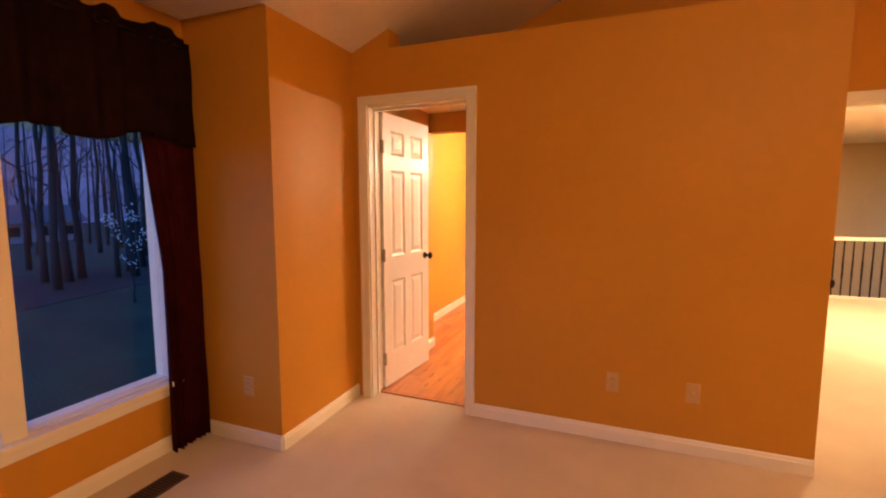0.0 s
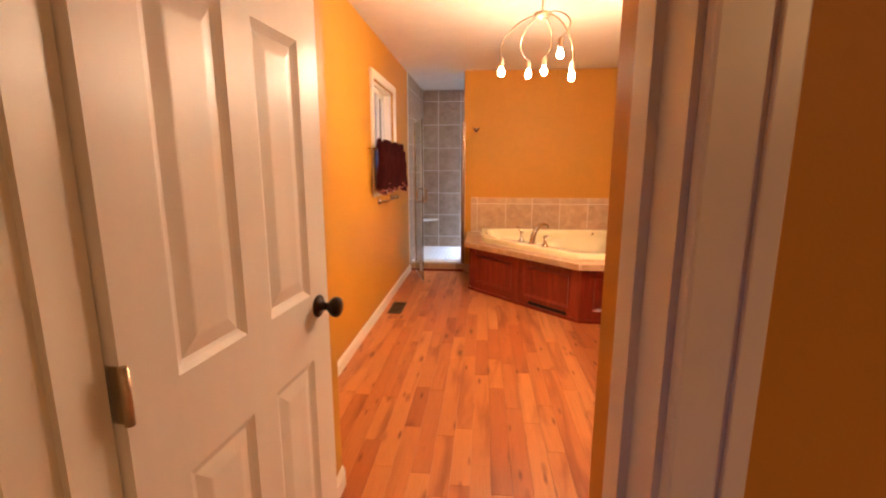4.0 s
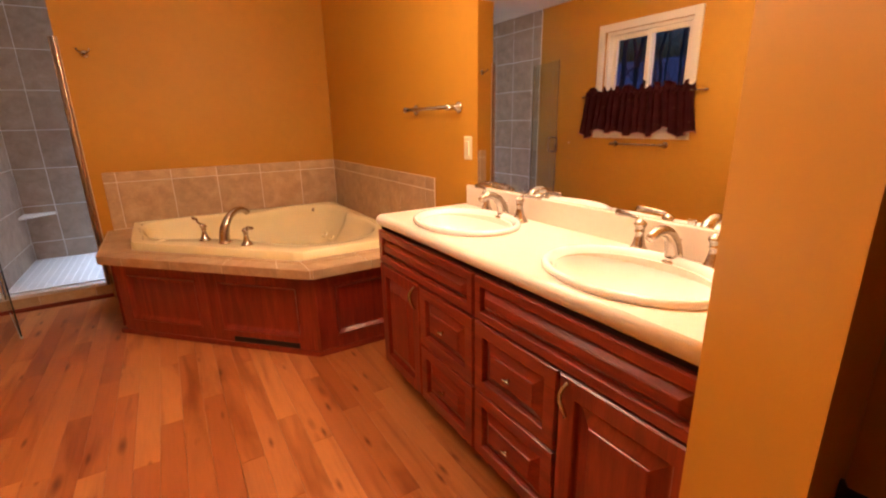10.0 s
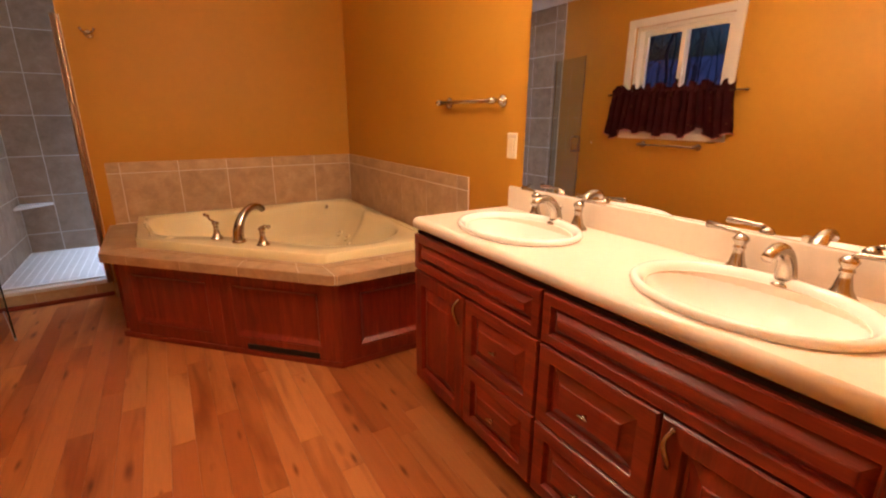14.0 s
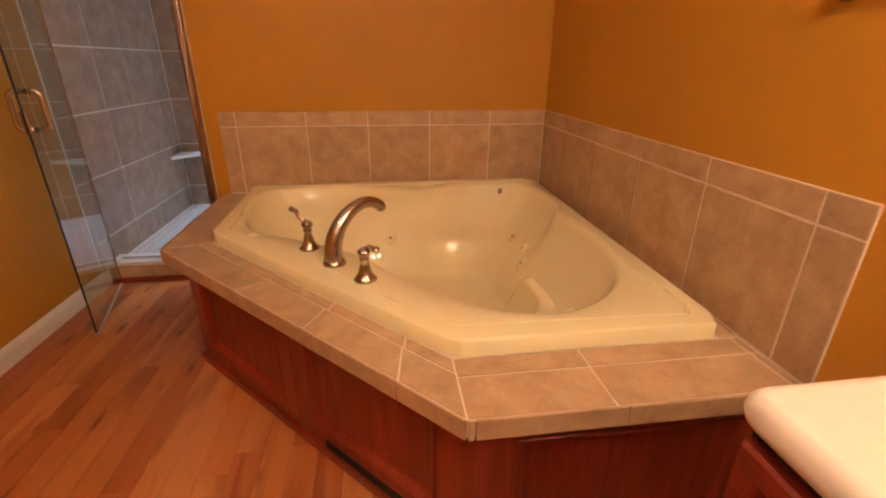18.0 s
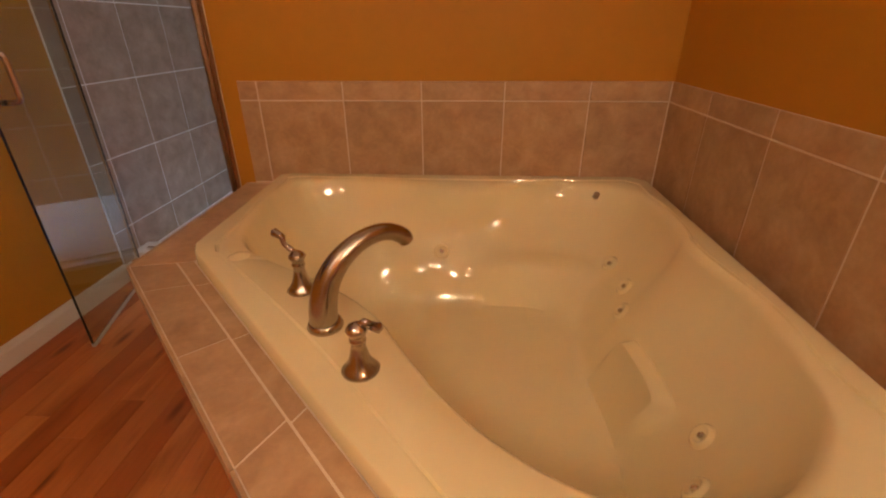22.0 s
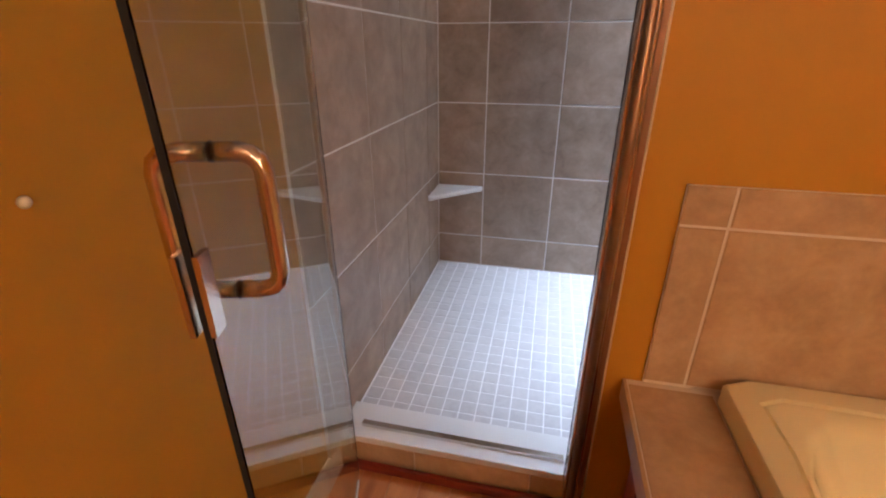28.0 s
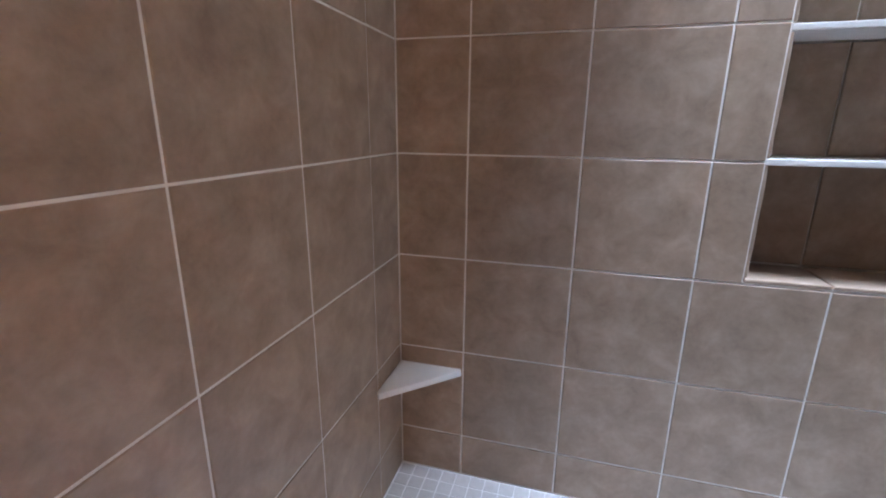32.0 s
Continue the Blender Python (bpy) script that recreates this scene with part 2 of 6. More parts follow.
MOSAIC = tile_stone("pale_mosaic_tile", (0.54, 0.515, 0.50), (0.48, 0.455, 0.44), (0.60, 0.575, 0.56), 0.45, 0.1)
MGROUT = simple("grey_mosaic_grout", (0.86, 0.85, 0.84), 0.85, var=0.1, scale=9, relief=0.3)
GROUT = simple("pale_grout", (0.76, 0.66, 0.54), 0.85, var=0.1, scale=9, relief=0.4)
SHOWERGROUT = simple("white_shower_grout", (0.80, 0.78, 0.75), 0.85, var=0.08, scale=9, relief=0.4)
MARBLE = simple("white_curb_stone", (0.72, 0.70, 0.67), 0.3, var=0.06)
ACRYLIC = simple("biscuit_acrylic", (0.88, 0.785, 0.48), 0.055, var=0.02, relief=0.0)
ACRYLIC.node_tree.nodes["Principled BSDF"].inputs["Specular IOR Level"].default_value = 0.5
CHINA = simple("white_china", (0.93, 0.88, 0.83), 0.09, var=0.015, relief=0.0, coat=0.3)
COUNTER = simple("cream_solid_surface", (0.80, 0.70, 0.59), 0.3, var=0.03, scale=60, relief=0.05)
NICKEL = simple("brushed_nickel", (0.47, 0.41, 0.35), 0.25, 1.0, 0.1, 30, 300, 0.08, 0.0004)
CHROME = simple("polished_chrome", (0.72, 0.70, 0.67), 0.12, 1.0, 0.04, 12, relief=0.0)
BRONZE = simple("oil_rubbed_bronze", (0.035, 0.022, 0.016), 0.34, 0.9, 0.2, 30)
BRASS = simple("aged_steel_hinge", (0.48, 0.38, 0.26), 0.35, 1.0, 0.1, 40)
# almond toggles, browned to hold the shade around them
TOGGLE = simple("shaded_toggle_plastic", (0.46, 0.30, 0.15), 0.4, var=0.02, relief=0.0)
OUTLETTAN = simple("dull_tan_plastic", (0.54, 0.33, 0.14), 0.4, var=0.02, relief=0.0)
TANPLATE = simple("tan_plastic", (0.66, 0.44, 0.21), 0.35, var=0.02, relief=0.0)
PLATE = simple("almond_plastic", (0.74, 0.62, 0.43), 0.35, var=0.02, relief=0.0)
BULB = glow("lit_bulb", WARM, 330.0)
SHADE = glow("lit_frosted_shade", WARM, 58.0)
MIRROR = simple("mirror_silver", (0.93, 0.93, 0.92), 0.015, 1.0, 0.0, relief=0.0)
GLASS = clear_glass("coated_window_glass", (0.96, 0.98, 0.97), ior=1.22)
DOORGLASS = clear_glass("tempered_door_glass", (0.82, 0.88, 0.80))
DRAPE = cloth("dark_wine_drapery", (0.075, 0.006, 0.010))
VALANCE = cloth("brown_wine_satin", (0.026, 0.008, 0.007))
CAFE = cloth("wine_cafe_curtain", (0.07, 0.011, 0.012), (0.13, 0.045, 0.028))
BRAID = cloth("rose_braid", (0.46, 0.17, 0.14))
PAPER = simple("toilet_paper", (0.82, 0.76, 0.68), 0.95, var=0.03, relief=0.3)
VENTMETAL = simple("brown_vent_metal", (0.10, 0.065, 0.04), 0.5, 0.5, 0.15)
DARK = simple("dark_void", (0.012, 0.010, 0.009), 0.8)
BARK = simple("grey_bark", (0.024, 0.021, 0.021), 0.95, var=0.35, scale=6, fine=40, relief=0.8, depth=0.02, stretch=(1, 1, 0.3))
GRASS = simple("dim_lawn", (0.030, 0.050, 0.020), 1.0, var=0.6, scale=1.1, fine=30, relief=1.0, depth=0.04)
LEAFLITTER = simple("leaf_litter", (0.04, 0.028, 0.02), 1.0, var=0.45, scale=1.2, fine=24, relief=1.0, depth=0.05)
BLOSSOM = simple("white_blossom", (0.66, 0.66, 0.68), 0.8, var=0.05, relief=0.0)
SIDING = simple("pale_siding", (0.30, 0.31, 0.34), 0.7)
ROOF = simple("grey_shingle", (0.12, 0.12, 0.13), 0.9)
RUBBER = simple("clear_door_seal", (0.55, 0.55, 0.52), 0.3)

# ---- helpers for building ----


def add_box(bm, x0, x1, y0, y1, z0, z1, bevel=0.0):
    vs = bmesh.ops.create_cube(bm, size=1.0, matrix=Matrix.Translation(((x0 + x1) / 2, (y0 + y1) / 2, (z0 + z1) / 2)) @ Matrix.Diagonal((x1 - x0, y1 - y0, z1 - z0, 1)))["verts"]
    if bevel:
        es = list({e for v in vs for e in v.link_edges})
        bmesh.ops.bevel(bm, geom=es, offset=bevel, segments=2, affect="EDGES", profile=0.6)
    return bm


def box(x0, x1, y0, y1, z0, z1, bevel=0.0):
    return add_box(bmesh.new(), x0, x1, y0, y1, z0, z1, bevel)


def prism(points, z0, z1, bevel=0.0):
    bm = bmesh.new()
    low = [bm.verts.new((x, y, z0)) for x, y in points]
    top = [bm.verts.new((x, y, z1)) for x, y in points]
    n = len(points)
    bm.faces.new(top)
    bm.faces.new(low[::-1])
    for i in range(n):
        bm.faces.new((low[i], low[(i + 1) % n], top[(i + 1) % n], top[i]))
    bmesh.ops.recalc_face_normals(bm, faces=bm.faces)
    if bevel:
        bmesh.ops.bevel(bm, geom=list(bm.edges), offset=bevel, segments=2, affect="EDGES", profile=0.6)
    return bm


def lathe(profile, segs=24, m=None):
    """A turned body round z from (radius, height) pairs."""
    bm = bmesh.new()
    rings = []
    for r, z in profile:
        rings.append([bm.verts.new((r * math.cos(a), r * math.sin(a), z)) for a in (2 * math.pi * i / segs for i in range(segs))])
    for a, b in zip(rings, rings[1:]):
        for i in range(segs):
            bm.faces.new((a[i], a[(i + 1) % segs], b[(i + 1) % segs], b[i]))
    bm.faces.new(rings[0][::-1])
    bm.faces.new(rings[-1])
    for f in bm.faces:
        f.smooth = True
    if m:
        bm.transform(m)
    bmesh.ops.recalc_face_normals(bm, faces=bm.faces)
    return bm


def tube(points, radii, segs=12, closed=False):
    """A round bar along points; radii is one number or one a point."""
    bm = bmesh.new()
    pts = [Vector(p) for p in points]
    n = len(pts)
    rr = [radii] * n if isinstance(radii, (int, float)) else radii
    rings, side = [], None
    for i, p in enumerate(pts):
        a, b = (pts[i - 1], pts[(i + 1) % n]) if closed else (pts[max(i - 1, 0)], pts[min(i + 1, n - 1)])
        d = (b - a).normalized()
        if side is None:
            side = d.orthogonal().normalized()
        side = (side - d * side.dot(d)).normalized()
        up = d.cross(side)
        rings.append([bm.verts.new(p + (side * math.cos(w) + up * math.sin(w)) * rr[i]) for w in (2 * math.pi * k / segs for k in range(segs))])
    pairs = list(zip(rings, rings[1:])) + ([(rings[-1], rings[0])] if closed else [])
    for a, b in pairs:
        for i in range(segs):
            bm.faces.new((a[i], a[(i + 1) % segs], b[(i + 1) % segs], b[i]))
    if not closed:
        bm.faces.new(rings[0][::-1])
        bm.faces.new(rings[-1])
    for f in bm.faces:
        f.smooth = True
    bmesh.ops.recalc_face_normals(bm, faces=bm.faces)
    return bm


def arc(f, n, a=0.0, b=1.0):
    return [f(a + (b - a) * i / n) for i in range(n + 1)]


def raised(w, h, loops, thick, m=None):
    """A panel w by h in x and z, its face towards -y: loops are (inset, height) from the rim to the middle."""
    bm = bmesh.new()
    rings = []
    for i, d in [(0.0, -thick)] + loops:
        rings.append([bm.verts.new((x, -d - thick, z)) for x, z in ((i, i), (w - i, i), (w - i, h - i), (i, h - i))])
    for a, b in zip(rings, rings[1:]):
        for k in range(4):
            bm.faces.new((a[k], a[(k + 1) % 4], b[(k + 1) % 4], b[k]))
    bm.faces.new(rings[-1])
    bm.faces.new(rings[0][::-1])
    if m:
        bm.transform(m)
    bmesh.ops.recalc_face_normals(bm, faces=bm.faces)
    return bm


def link_mesh(name, bm, material):
    me = bpy.data.meshes.new(name)
    bm.to_mesh(me)
    bm.free()
    me.materials.append(material)
    return new(name, me)


def part(name, bm, material, parent, label=""):
    ob = link_mesh(name, bm, material)
    ob.parent = parent
    # parts are built in world places, so the parent's own place is taken off
    ob.matrix_parent_inverse = parent.matrix_basis.inverted()
    return tagged(ob, label)


def local_part(name, bm, material, parent, label=""):
    """A part built in its parent's own coordinates."""
    ob = link_mesh(name, bm, material)
    ob.parent = parent
    return tagged(ob, label)


def thing(name, place, label, category, group=""):
    ob = new(name)
    ob.empty_display_size = 0.1
    ob.matrix_basis = place if isinstance(place, Matrix) else Matrix.Translation(place)
    return tagged(ob, label, category, group)


def setting(name, bm, material, label, category):
    return tagged(link_mesh(name, bm, material), label, category, kind="structure")


def piece(name, mesh, parent, place):
    ob = new(name, mesh)
    ob.parent = parent
    ob.matrix_parent_inverse = parent.matrix_basis.inverted()
    ob.matrix_basis = place
    return ob


def mesh_of(name, bm, material):
    me = bpy.data.meshes.new(name)
    bm.to_mesh(me)
    bm.free()
    me.materials.append(material)
    return me

# ---- the large structure ----
XL, XR, YB, ZC = -1.60, 0.88, 7.76, 2.41   # bathroom: left, right and tub wall faces, ceiling
YD = 2.66                                   # bedroom face of the door wall
SH_BACK, SH_FLOOR = 9.10, 0.085             # shower back wall face and floor height
VX = -1.93                                  # bedroom window wall face
NOOK_Y = 1.862                              # window-side face of the chase beside the door
DX0, DX1, DTOP = -1.222, -0.503, 2.045      # bathroom door opening
EAVE, SLOPE = -1.33, math.tan(radians(24))  # where the bedroom vault springs, and its pitch


def vault(x):
    return 2.40 + (x - EAVE) * SLOPE if x < 1.8 else 2.40 + (1.8 - EAVE) * SLOPE - (x - 1.8) * SLOPE


def slab_xz(points, y0, y1):
    """A wall piece with an outline in x and z."""
    bm = prism(points, y0, y1)
    bm.transform(Matrix(((1, 0, 0, 0), (0, 0, 1, 0), (0, 1, 0, 0), (0, 0, 0, 1))))
    bmesh.ops.recalc_face_normals(bm, faces=bm.faces)
    return bm


def joined(*boxes):
    bm = bmesh.new()
    for b in boxes:
        add_box(bm, *b)
    return bm


def merge(a, b):
    me = bpy.data.meshes.new("scratch")
    b.to_mesh(me)
    b.free()
    a.from_mesh(me)
    bpy.data.meshes.remove(me)
    return a


# floors
setting("carpet_floor", joined((-2.06, 4.6, -3.4, 2.75, -0.12, 0.0), (1.37, 4.6, 2.75, 8.12, -0.12, 0.0)), CARPET, "cream cut-pile carpet of the bedroom and hall", "carpet")
bath_floor = setting("floor", joined((XL, XR, 2.754, YB + 0.1, -0.12, -0.014)), SUBFLOOR, "rustic brown plank floor of the bathroom", "floor")

# door wall between bedroom and bathroom, with the plant ledge above it
bm = joined((-1.50, DX0, YD, 2.81, 0, 2.40), (DX0, DX1, YD, 2.81, DTOP, 2.40), (DX1, 1.37, YD, 2.81, 0, 2.40))
merge(bm, slab_xz([(EAVE, 2.40), (-1.05, 2.40), (-1.05, vault(-1.05) + 0.05), (EAVE, 2.45)], YD, 2.81))
merge(bm, slab_xz([(1.22, 2.40), (1.37, 2.40), (1.37, vault(1.37) + 0.05), (1.22, vault(1.22) + 0.05)], YD, 2.81))
setting("wall_door", bm, PAINT, "gold painted wall with a doorway and a plant ledge above", "wall")
setting("wall_plant_ledge", joined((-1.05, 1.37, 2.81, 3.70, 2.32, 2.40), (-1.6, 1.37, 3.70, 3.82, 2.32, 3.9)), PAINT, "gold painted plant ledge and the wall behind it", "wall")
setting("wall_closet_side", joined((1.25, 1.37, 2.81, 3.70, 0, 2.32)), PAINT, "gold painted side wall of the recess", "wall")
bm = prism([(VX, NOOK_Y), (EAVE, NOOK_Y), (EAVE, YD), (VX, YD)], 0, 2.6)
setting("wall_nook", bm, PAINT, "gold painted chase beside the bathroom door", "wall")
# window wall of the bedroom
BW0, BW1, BZ0, BZ1 = -0.30, 1.685, 0.405, 2.0
setting("wall_bedroom_window", joined((VX - 0.13, VX, -3.4, BW0, 0, 2.6), (VX - 0.13, VX, BW1, 2.7, 0, 2.6), (VX - 0.13, VX, BW0, BW1, 0, BZ0), (VX - 0.13, VX, BW0, BW1, BZ1, 2.6)), PAINT, "gold painted bedroom wall with a wide window", "wall")
setting("wall_bedroom_rear", joined((-2.06, 4.6, -3.52, -3.4, 0, 4.2)), PAINT, "gold painted rear bedroom wall", "wall")
setting("wall_bedroom_right", joined((4.6, 4.72, -3.52, 8.2, 0, 4.2)), PAINT, "gold painted side wall", "wall")
setting("wall_hall", joined((1.37, 1.44, 3.70, 3.82, 0, 4.2), (1.44, 2.22, 3.70, 3.82, 2.04, 4.2), (2.22, 4.6, 3.70, 3.82, 0, 4.2)), PAINT, "gold painted wall with the hall doorway", "wall")
bm = slab_xz([(EAVE, 2.40), (1.8, vault(1.8)), (4.75, vault(4.75)), (4.75, vault(4.75) + 0.12), (1.8, vault(1.8) + 0.12), (EAVE, 2.56)], -3.52, 3.70)
setting("ceiling_bedroom", bm, CEIL, "white vaulted bedroom ceiling", "ceiling")
setting("ceiling_nook", joined((-2.06, EAVE, -3.52, NOOK_Y, 2.41, 2.56)), CEIL, "white flat ceiling over the window side", "ceiling")
# hall beyond the far doorway
setting("ceiling_hall", joined((1.37, 7.0, 3.82, 10.2, 2.42, 2.52)), CEIL, "white hall ceiling", "ceiling")
setting("wall_stairwell", joined((1.2, 7.0, 10.0, 10.12, -2.8, 2.42), (6.9, 7.0, 8.2, 10.0, -2.8, 2.42)), HALLPAINT, "tan stairwell wall", "wall")
setting("wall_hall_side", joined((1.25, 1.37, 3.82, 10.0, -2.8, 2.42)), HALLPAINT, "tan hall side wall", "wall")
setting("wall_stairwell_low", joined((1.37, 7.0, 8.12, 8.2, -2.8, -0.12), (1.37, 7.0, 8.2, 10.0, -2.9, -2.8)), HALLPAINT, "tan stairwell underside", "wall")

# bathroom shell
setting("wall_vestibule_left", prism([(XL - 0.12, 2.81), (-1.255, 2.81), (-1.255, 3.91), (XL - 0.12, 3.91)], 0, ZC), PAINT, "gold painted wall beside the open door", "wall")
W0, W1, WZ0, WZ1 = 6.02, 6.89, 1.135, 2.035   # bathroom window opening
setting("wall_left", joined((XL - 0.12, XL, 3.91, W0, 0, ZC), (XL - 0.12, XL, W1, SH_BACK + 0.13, 0, ZC), (XL - 0.12, XL, W0, W1, 0, WZ0), (XL - 0.12, XL, W0, W1, WZ1, ZC)), PAINT, "gold painted bathroom wall with a small window", "wall")
SKX0, SKX1, SKY0, SKY1 = -0.72, -0.04, 8.40, 9.04   # skylight opening in the shower ceiling
setting("wall_right", joined((XR, XR + 0.12, 2.81, SH_BACK + 0.13, 0, ZC)), PAINT, "gold painted bathroom wall behind the vanity", "wall")
setting("wall_tub", joined((-0.918, XR, YB, YB + 0.12, 0, ZC)), PAINT, "gold painted wall between tub and shower", "wall")
setting("wall_switch", prism([(-0.41, 2.81), (-0.30, 2.81), (-0.30, 3.355), (-0.325, 3.355), (-0.41, 3.262)], 0, 2.2), PAINT, "gold painted short wall with light switches", "wall")
setting("wall_partition", prism([(0.11, 3.86), (XR, 3.99), (XR, 4.08), (0.29, 4.08)], 0, ZC), PAINT, "gold painted partition with an angled end beside the vanity", "wall")
NICHE = (-0.572, -0.02, 0.92, 1.915)
setting("wall_shower_back", joined((XL - 0.12, NICHE[0], SH_BACK + 0.0025, SH_BACK + 0.22, 0, ZC), (NICHE[1], XR + 0.12, SH_BACK + 0.0025, SH_BACK + 0.22, 0, ZC), (NICHE[0], NICHE[1], SH_BACK + 0.0025, SH_BACK + 0.22, 0, NICHE[2]), (NICHE[0], NICHE[1], SH_BACK + 0.0025, SH_BACK + 0.22, NICHE[3], ZC), (NICHE[0], NICHE[1], SH_BACK + 0.195, SH_BACK + 0.22, NICHE[2], NICHE[3])), SHOWERGROUT, "grouted back wall of the shower with a recessed niche", "wall")
setting("header_beam", joined((-1.255, 0.2, 3.80, 3.91, 2.03, ZC)), PAINT, "gold painted dropped beam at the end of the entry", "beam")
setting("ceiling_entry", joined((-1.255, XR, 2.81, 3.80, 2.20, 2.31)), CEIL, "white lowered ceiling of the entry", "ceiling")
setting("ceiling", joined((XL - 0.12, XR + 0.12, 3.80, SKY0, ZC, ZC + 0.1), (XL - 0.12, XR + 0.12, SKY1, SH_BACK + 0.13, ZC, ZC + 0.1), (XL - 0.12, SKX0, SKY0, SKY1, ZC, ZC + 0.1), (SKX1, XR + 0.12, SKY0, SKY1, ZC, ZC + 0.1)), CEIL, "white bathroom ceiling", "ceiling")


def strip(name, a, b, h, t, label):
    """A baseboard from a to b on the floor, with its body towards the left of that way and a shaped top."""
    a, b = Vector(a), Vector(b)
    n = Vector((-(b - a).y, (b - a).x)).normalized()
    bm = bmesh.new()
    sect = ((0, 0), (t, 0), (t, h * 0.72), (t * 0.75, h * 0.8), (t * 0.7, h * 0.9), (t * 0.3, h), (0, h))
    ends = [[bm.verts.new((p.x + n.x * u, p.y + n.y * u, v)) for u, v in sect] for p in (a, b)]
    for i in range(len(sect)):
        j = (i + 1) % len(sect)
        bm.faces.new((ends[0][i], ends[0][j], ends[1][j], ends[1][i]))
    bm.faces.new(ends[0])
    bm.faces.new(ends[1][::-1])
    bmesh.ops.recalc_face_normals(bm, faces=bm.faces)
    return setting(name, bm, TRIM, label, "baseboard")


BB = "white painted baseboard along the wall"
for a, b in (((1.37, YD), (DX1 + 0.058, YD)), ((EAVE, YD), (EAVE, NOOK_Y)), ((EAVE, NOOK_Y), (VX, NOOK_Y)), ((VX, NOOK_Y), (VX, -3.4))):
    strip("baseboard", b, a, 0.085, -0.014, BB)
for a, b in (((XL, 3.91), (XL, YB + 0.055)), ((XL, 3.91), (-1.255, 3.91))):
    strip("baseboard", a, b, 0.09, -0.014 if a[0] == b[0] else 0.014, BB)
strip("baseboard", (-1.255, 3.91), (-1.255, 2.83), 0.09, 0.014, BB)
strip("baseboard", (-0.41, 2.83), (-0.41, 3.26), 0.09, 0.014, BB)
strip("baseboard", (0.11, 3.86), (0.29, 4.08), 0.09, 0.014, BB)


def casing_u(name, x0, x1, y, out, top, w, label):
    """Door casing round an opening x0 to x1 on the wall face y; out is +1 or -1."""
    frame_ob = tagged(new(name), label, "door casing", kind="structure")
    ya, yb = sorted((y, y + out * 0.018))
    for nm, b in (("casing_side", (x0 - w, x0 + 0.006, ya, yb, 0, top)), ("casing_side", (x1 - 0.006, x1 + w, ya, yb, 0, top)), ("casing_head", (x0 - w, x1 + w, ya, yb, top, top + w))):
        bm = box(*b, bevel=0.004)
        yc, yd = sorted((y + out * 0.0185, y + out * 0.024))
        if nm == "casing_head":
            add_box(bm, b[0], b[1], yc, yd, b[5] - 0.02, b[5], 0.002)
        elif b[0] < x0 - 0.03:
            add_box(bm, b[0], b[0] + 0.02, yc, yd, 0, top + w - 0.02, 0.002)
        else:
            add_box(bm, b[1] - 0.02, b[1], yc, yd, 0, top + w - 0.02, 0.002)
        part(nm, bm, TRIM, frame_ob)
    return frame_ob


trim_a = casing_u("door_trim", DX0, DX1, YD, -1, DTOP, 0.058, "white painted door casing on the bedroom side")
for b in ((DX0, DX0 + 0.012, YD, 2.81, 0, DTOP), (DX1 - 0.012, DX1, YD, 2.81, 0, DTOP), (DX0 + 0.012, DX1 - 0.012, YD, 2.81, DTOP - 0.012, DTOP)):
    part("jamb", box(*b), TRIM, trim_a)
for b in ((DX0 + 0.012, DX0 + 0.022, 2.725, 2.758, 0, DTOP - 0.012), (DX1 - 0.022, DX1 - 0.012, 2.725, 2.758, 0, DTOP - 0.012), (DX0 + 0.022, DX1 - 0.022, 2.725, 2.758, DTOP - 0.022, DTOP - 0.012)):
    part("stop", box(*b), TRIM, trim_a)
casing_u("door_trim", DX0 - 0.022, DX1, 2.81, 1, DTOP, 0.055, "white painted door casing on the bathroom side")
trim_h = casing_u("door_trim", 1.44, 2.22, 3.70, -1, 2.04, 0.066, "white painted casing of the hall doorway")
for b in ((1.44, 1.452, 3.70, 3.82, 0, 2.04), (2.208, 2.22, 3.70, 3.82, 0, 2.04), (1.452, 2.208, 3.70, 3.82, 2.028, 2.04)):
    part("jamb", box(*b), TRIM, trim_h)
tagged(link_mesh("threshold", box(DX0 + 0.012, DX1 - 0.012, 2.755, 2.80, -0.005, 0.006, 0.003), PLANK), "wooden threshold strip between carpet and planks", "threshold", kind="structure")


def frame_rect(bm, plane_x, out, y0, y1, z0, z1, w, t):
    """Four bars round an opening on a wall that faces x."""
    xa, xb = sorted((plane_x, plane_x + out * t))
    for b in ((y0 - w, y0, z0 - w, z1 + w), (y1, y1 + w, z0 - w, z1 + w), (y0, y1, z0 - w, z0), (y0, y1, z1, z1 + w)):
        add_box(bm, xa, xb, *b[:2], *b[2:], 0.003)
    return bm


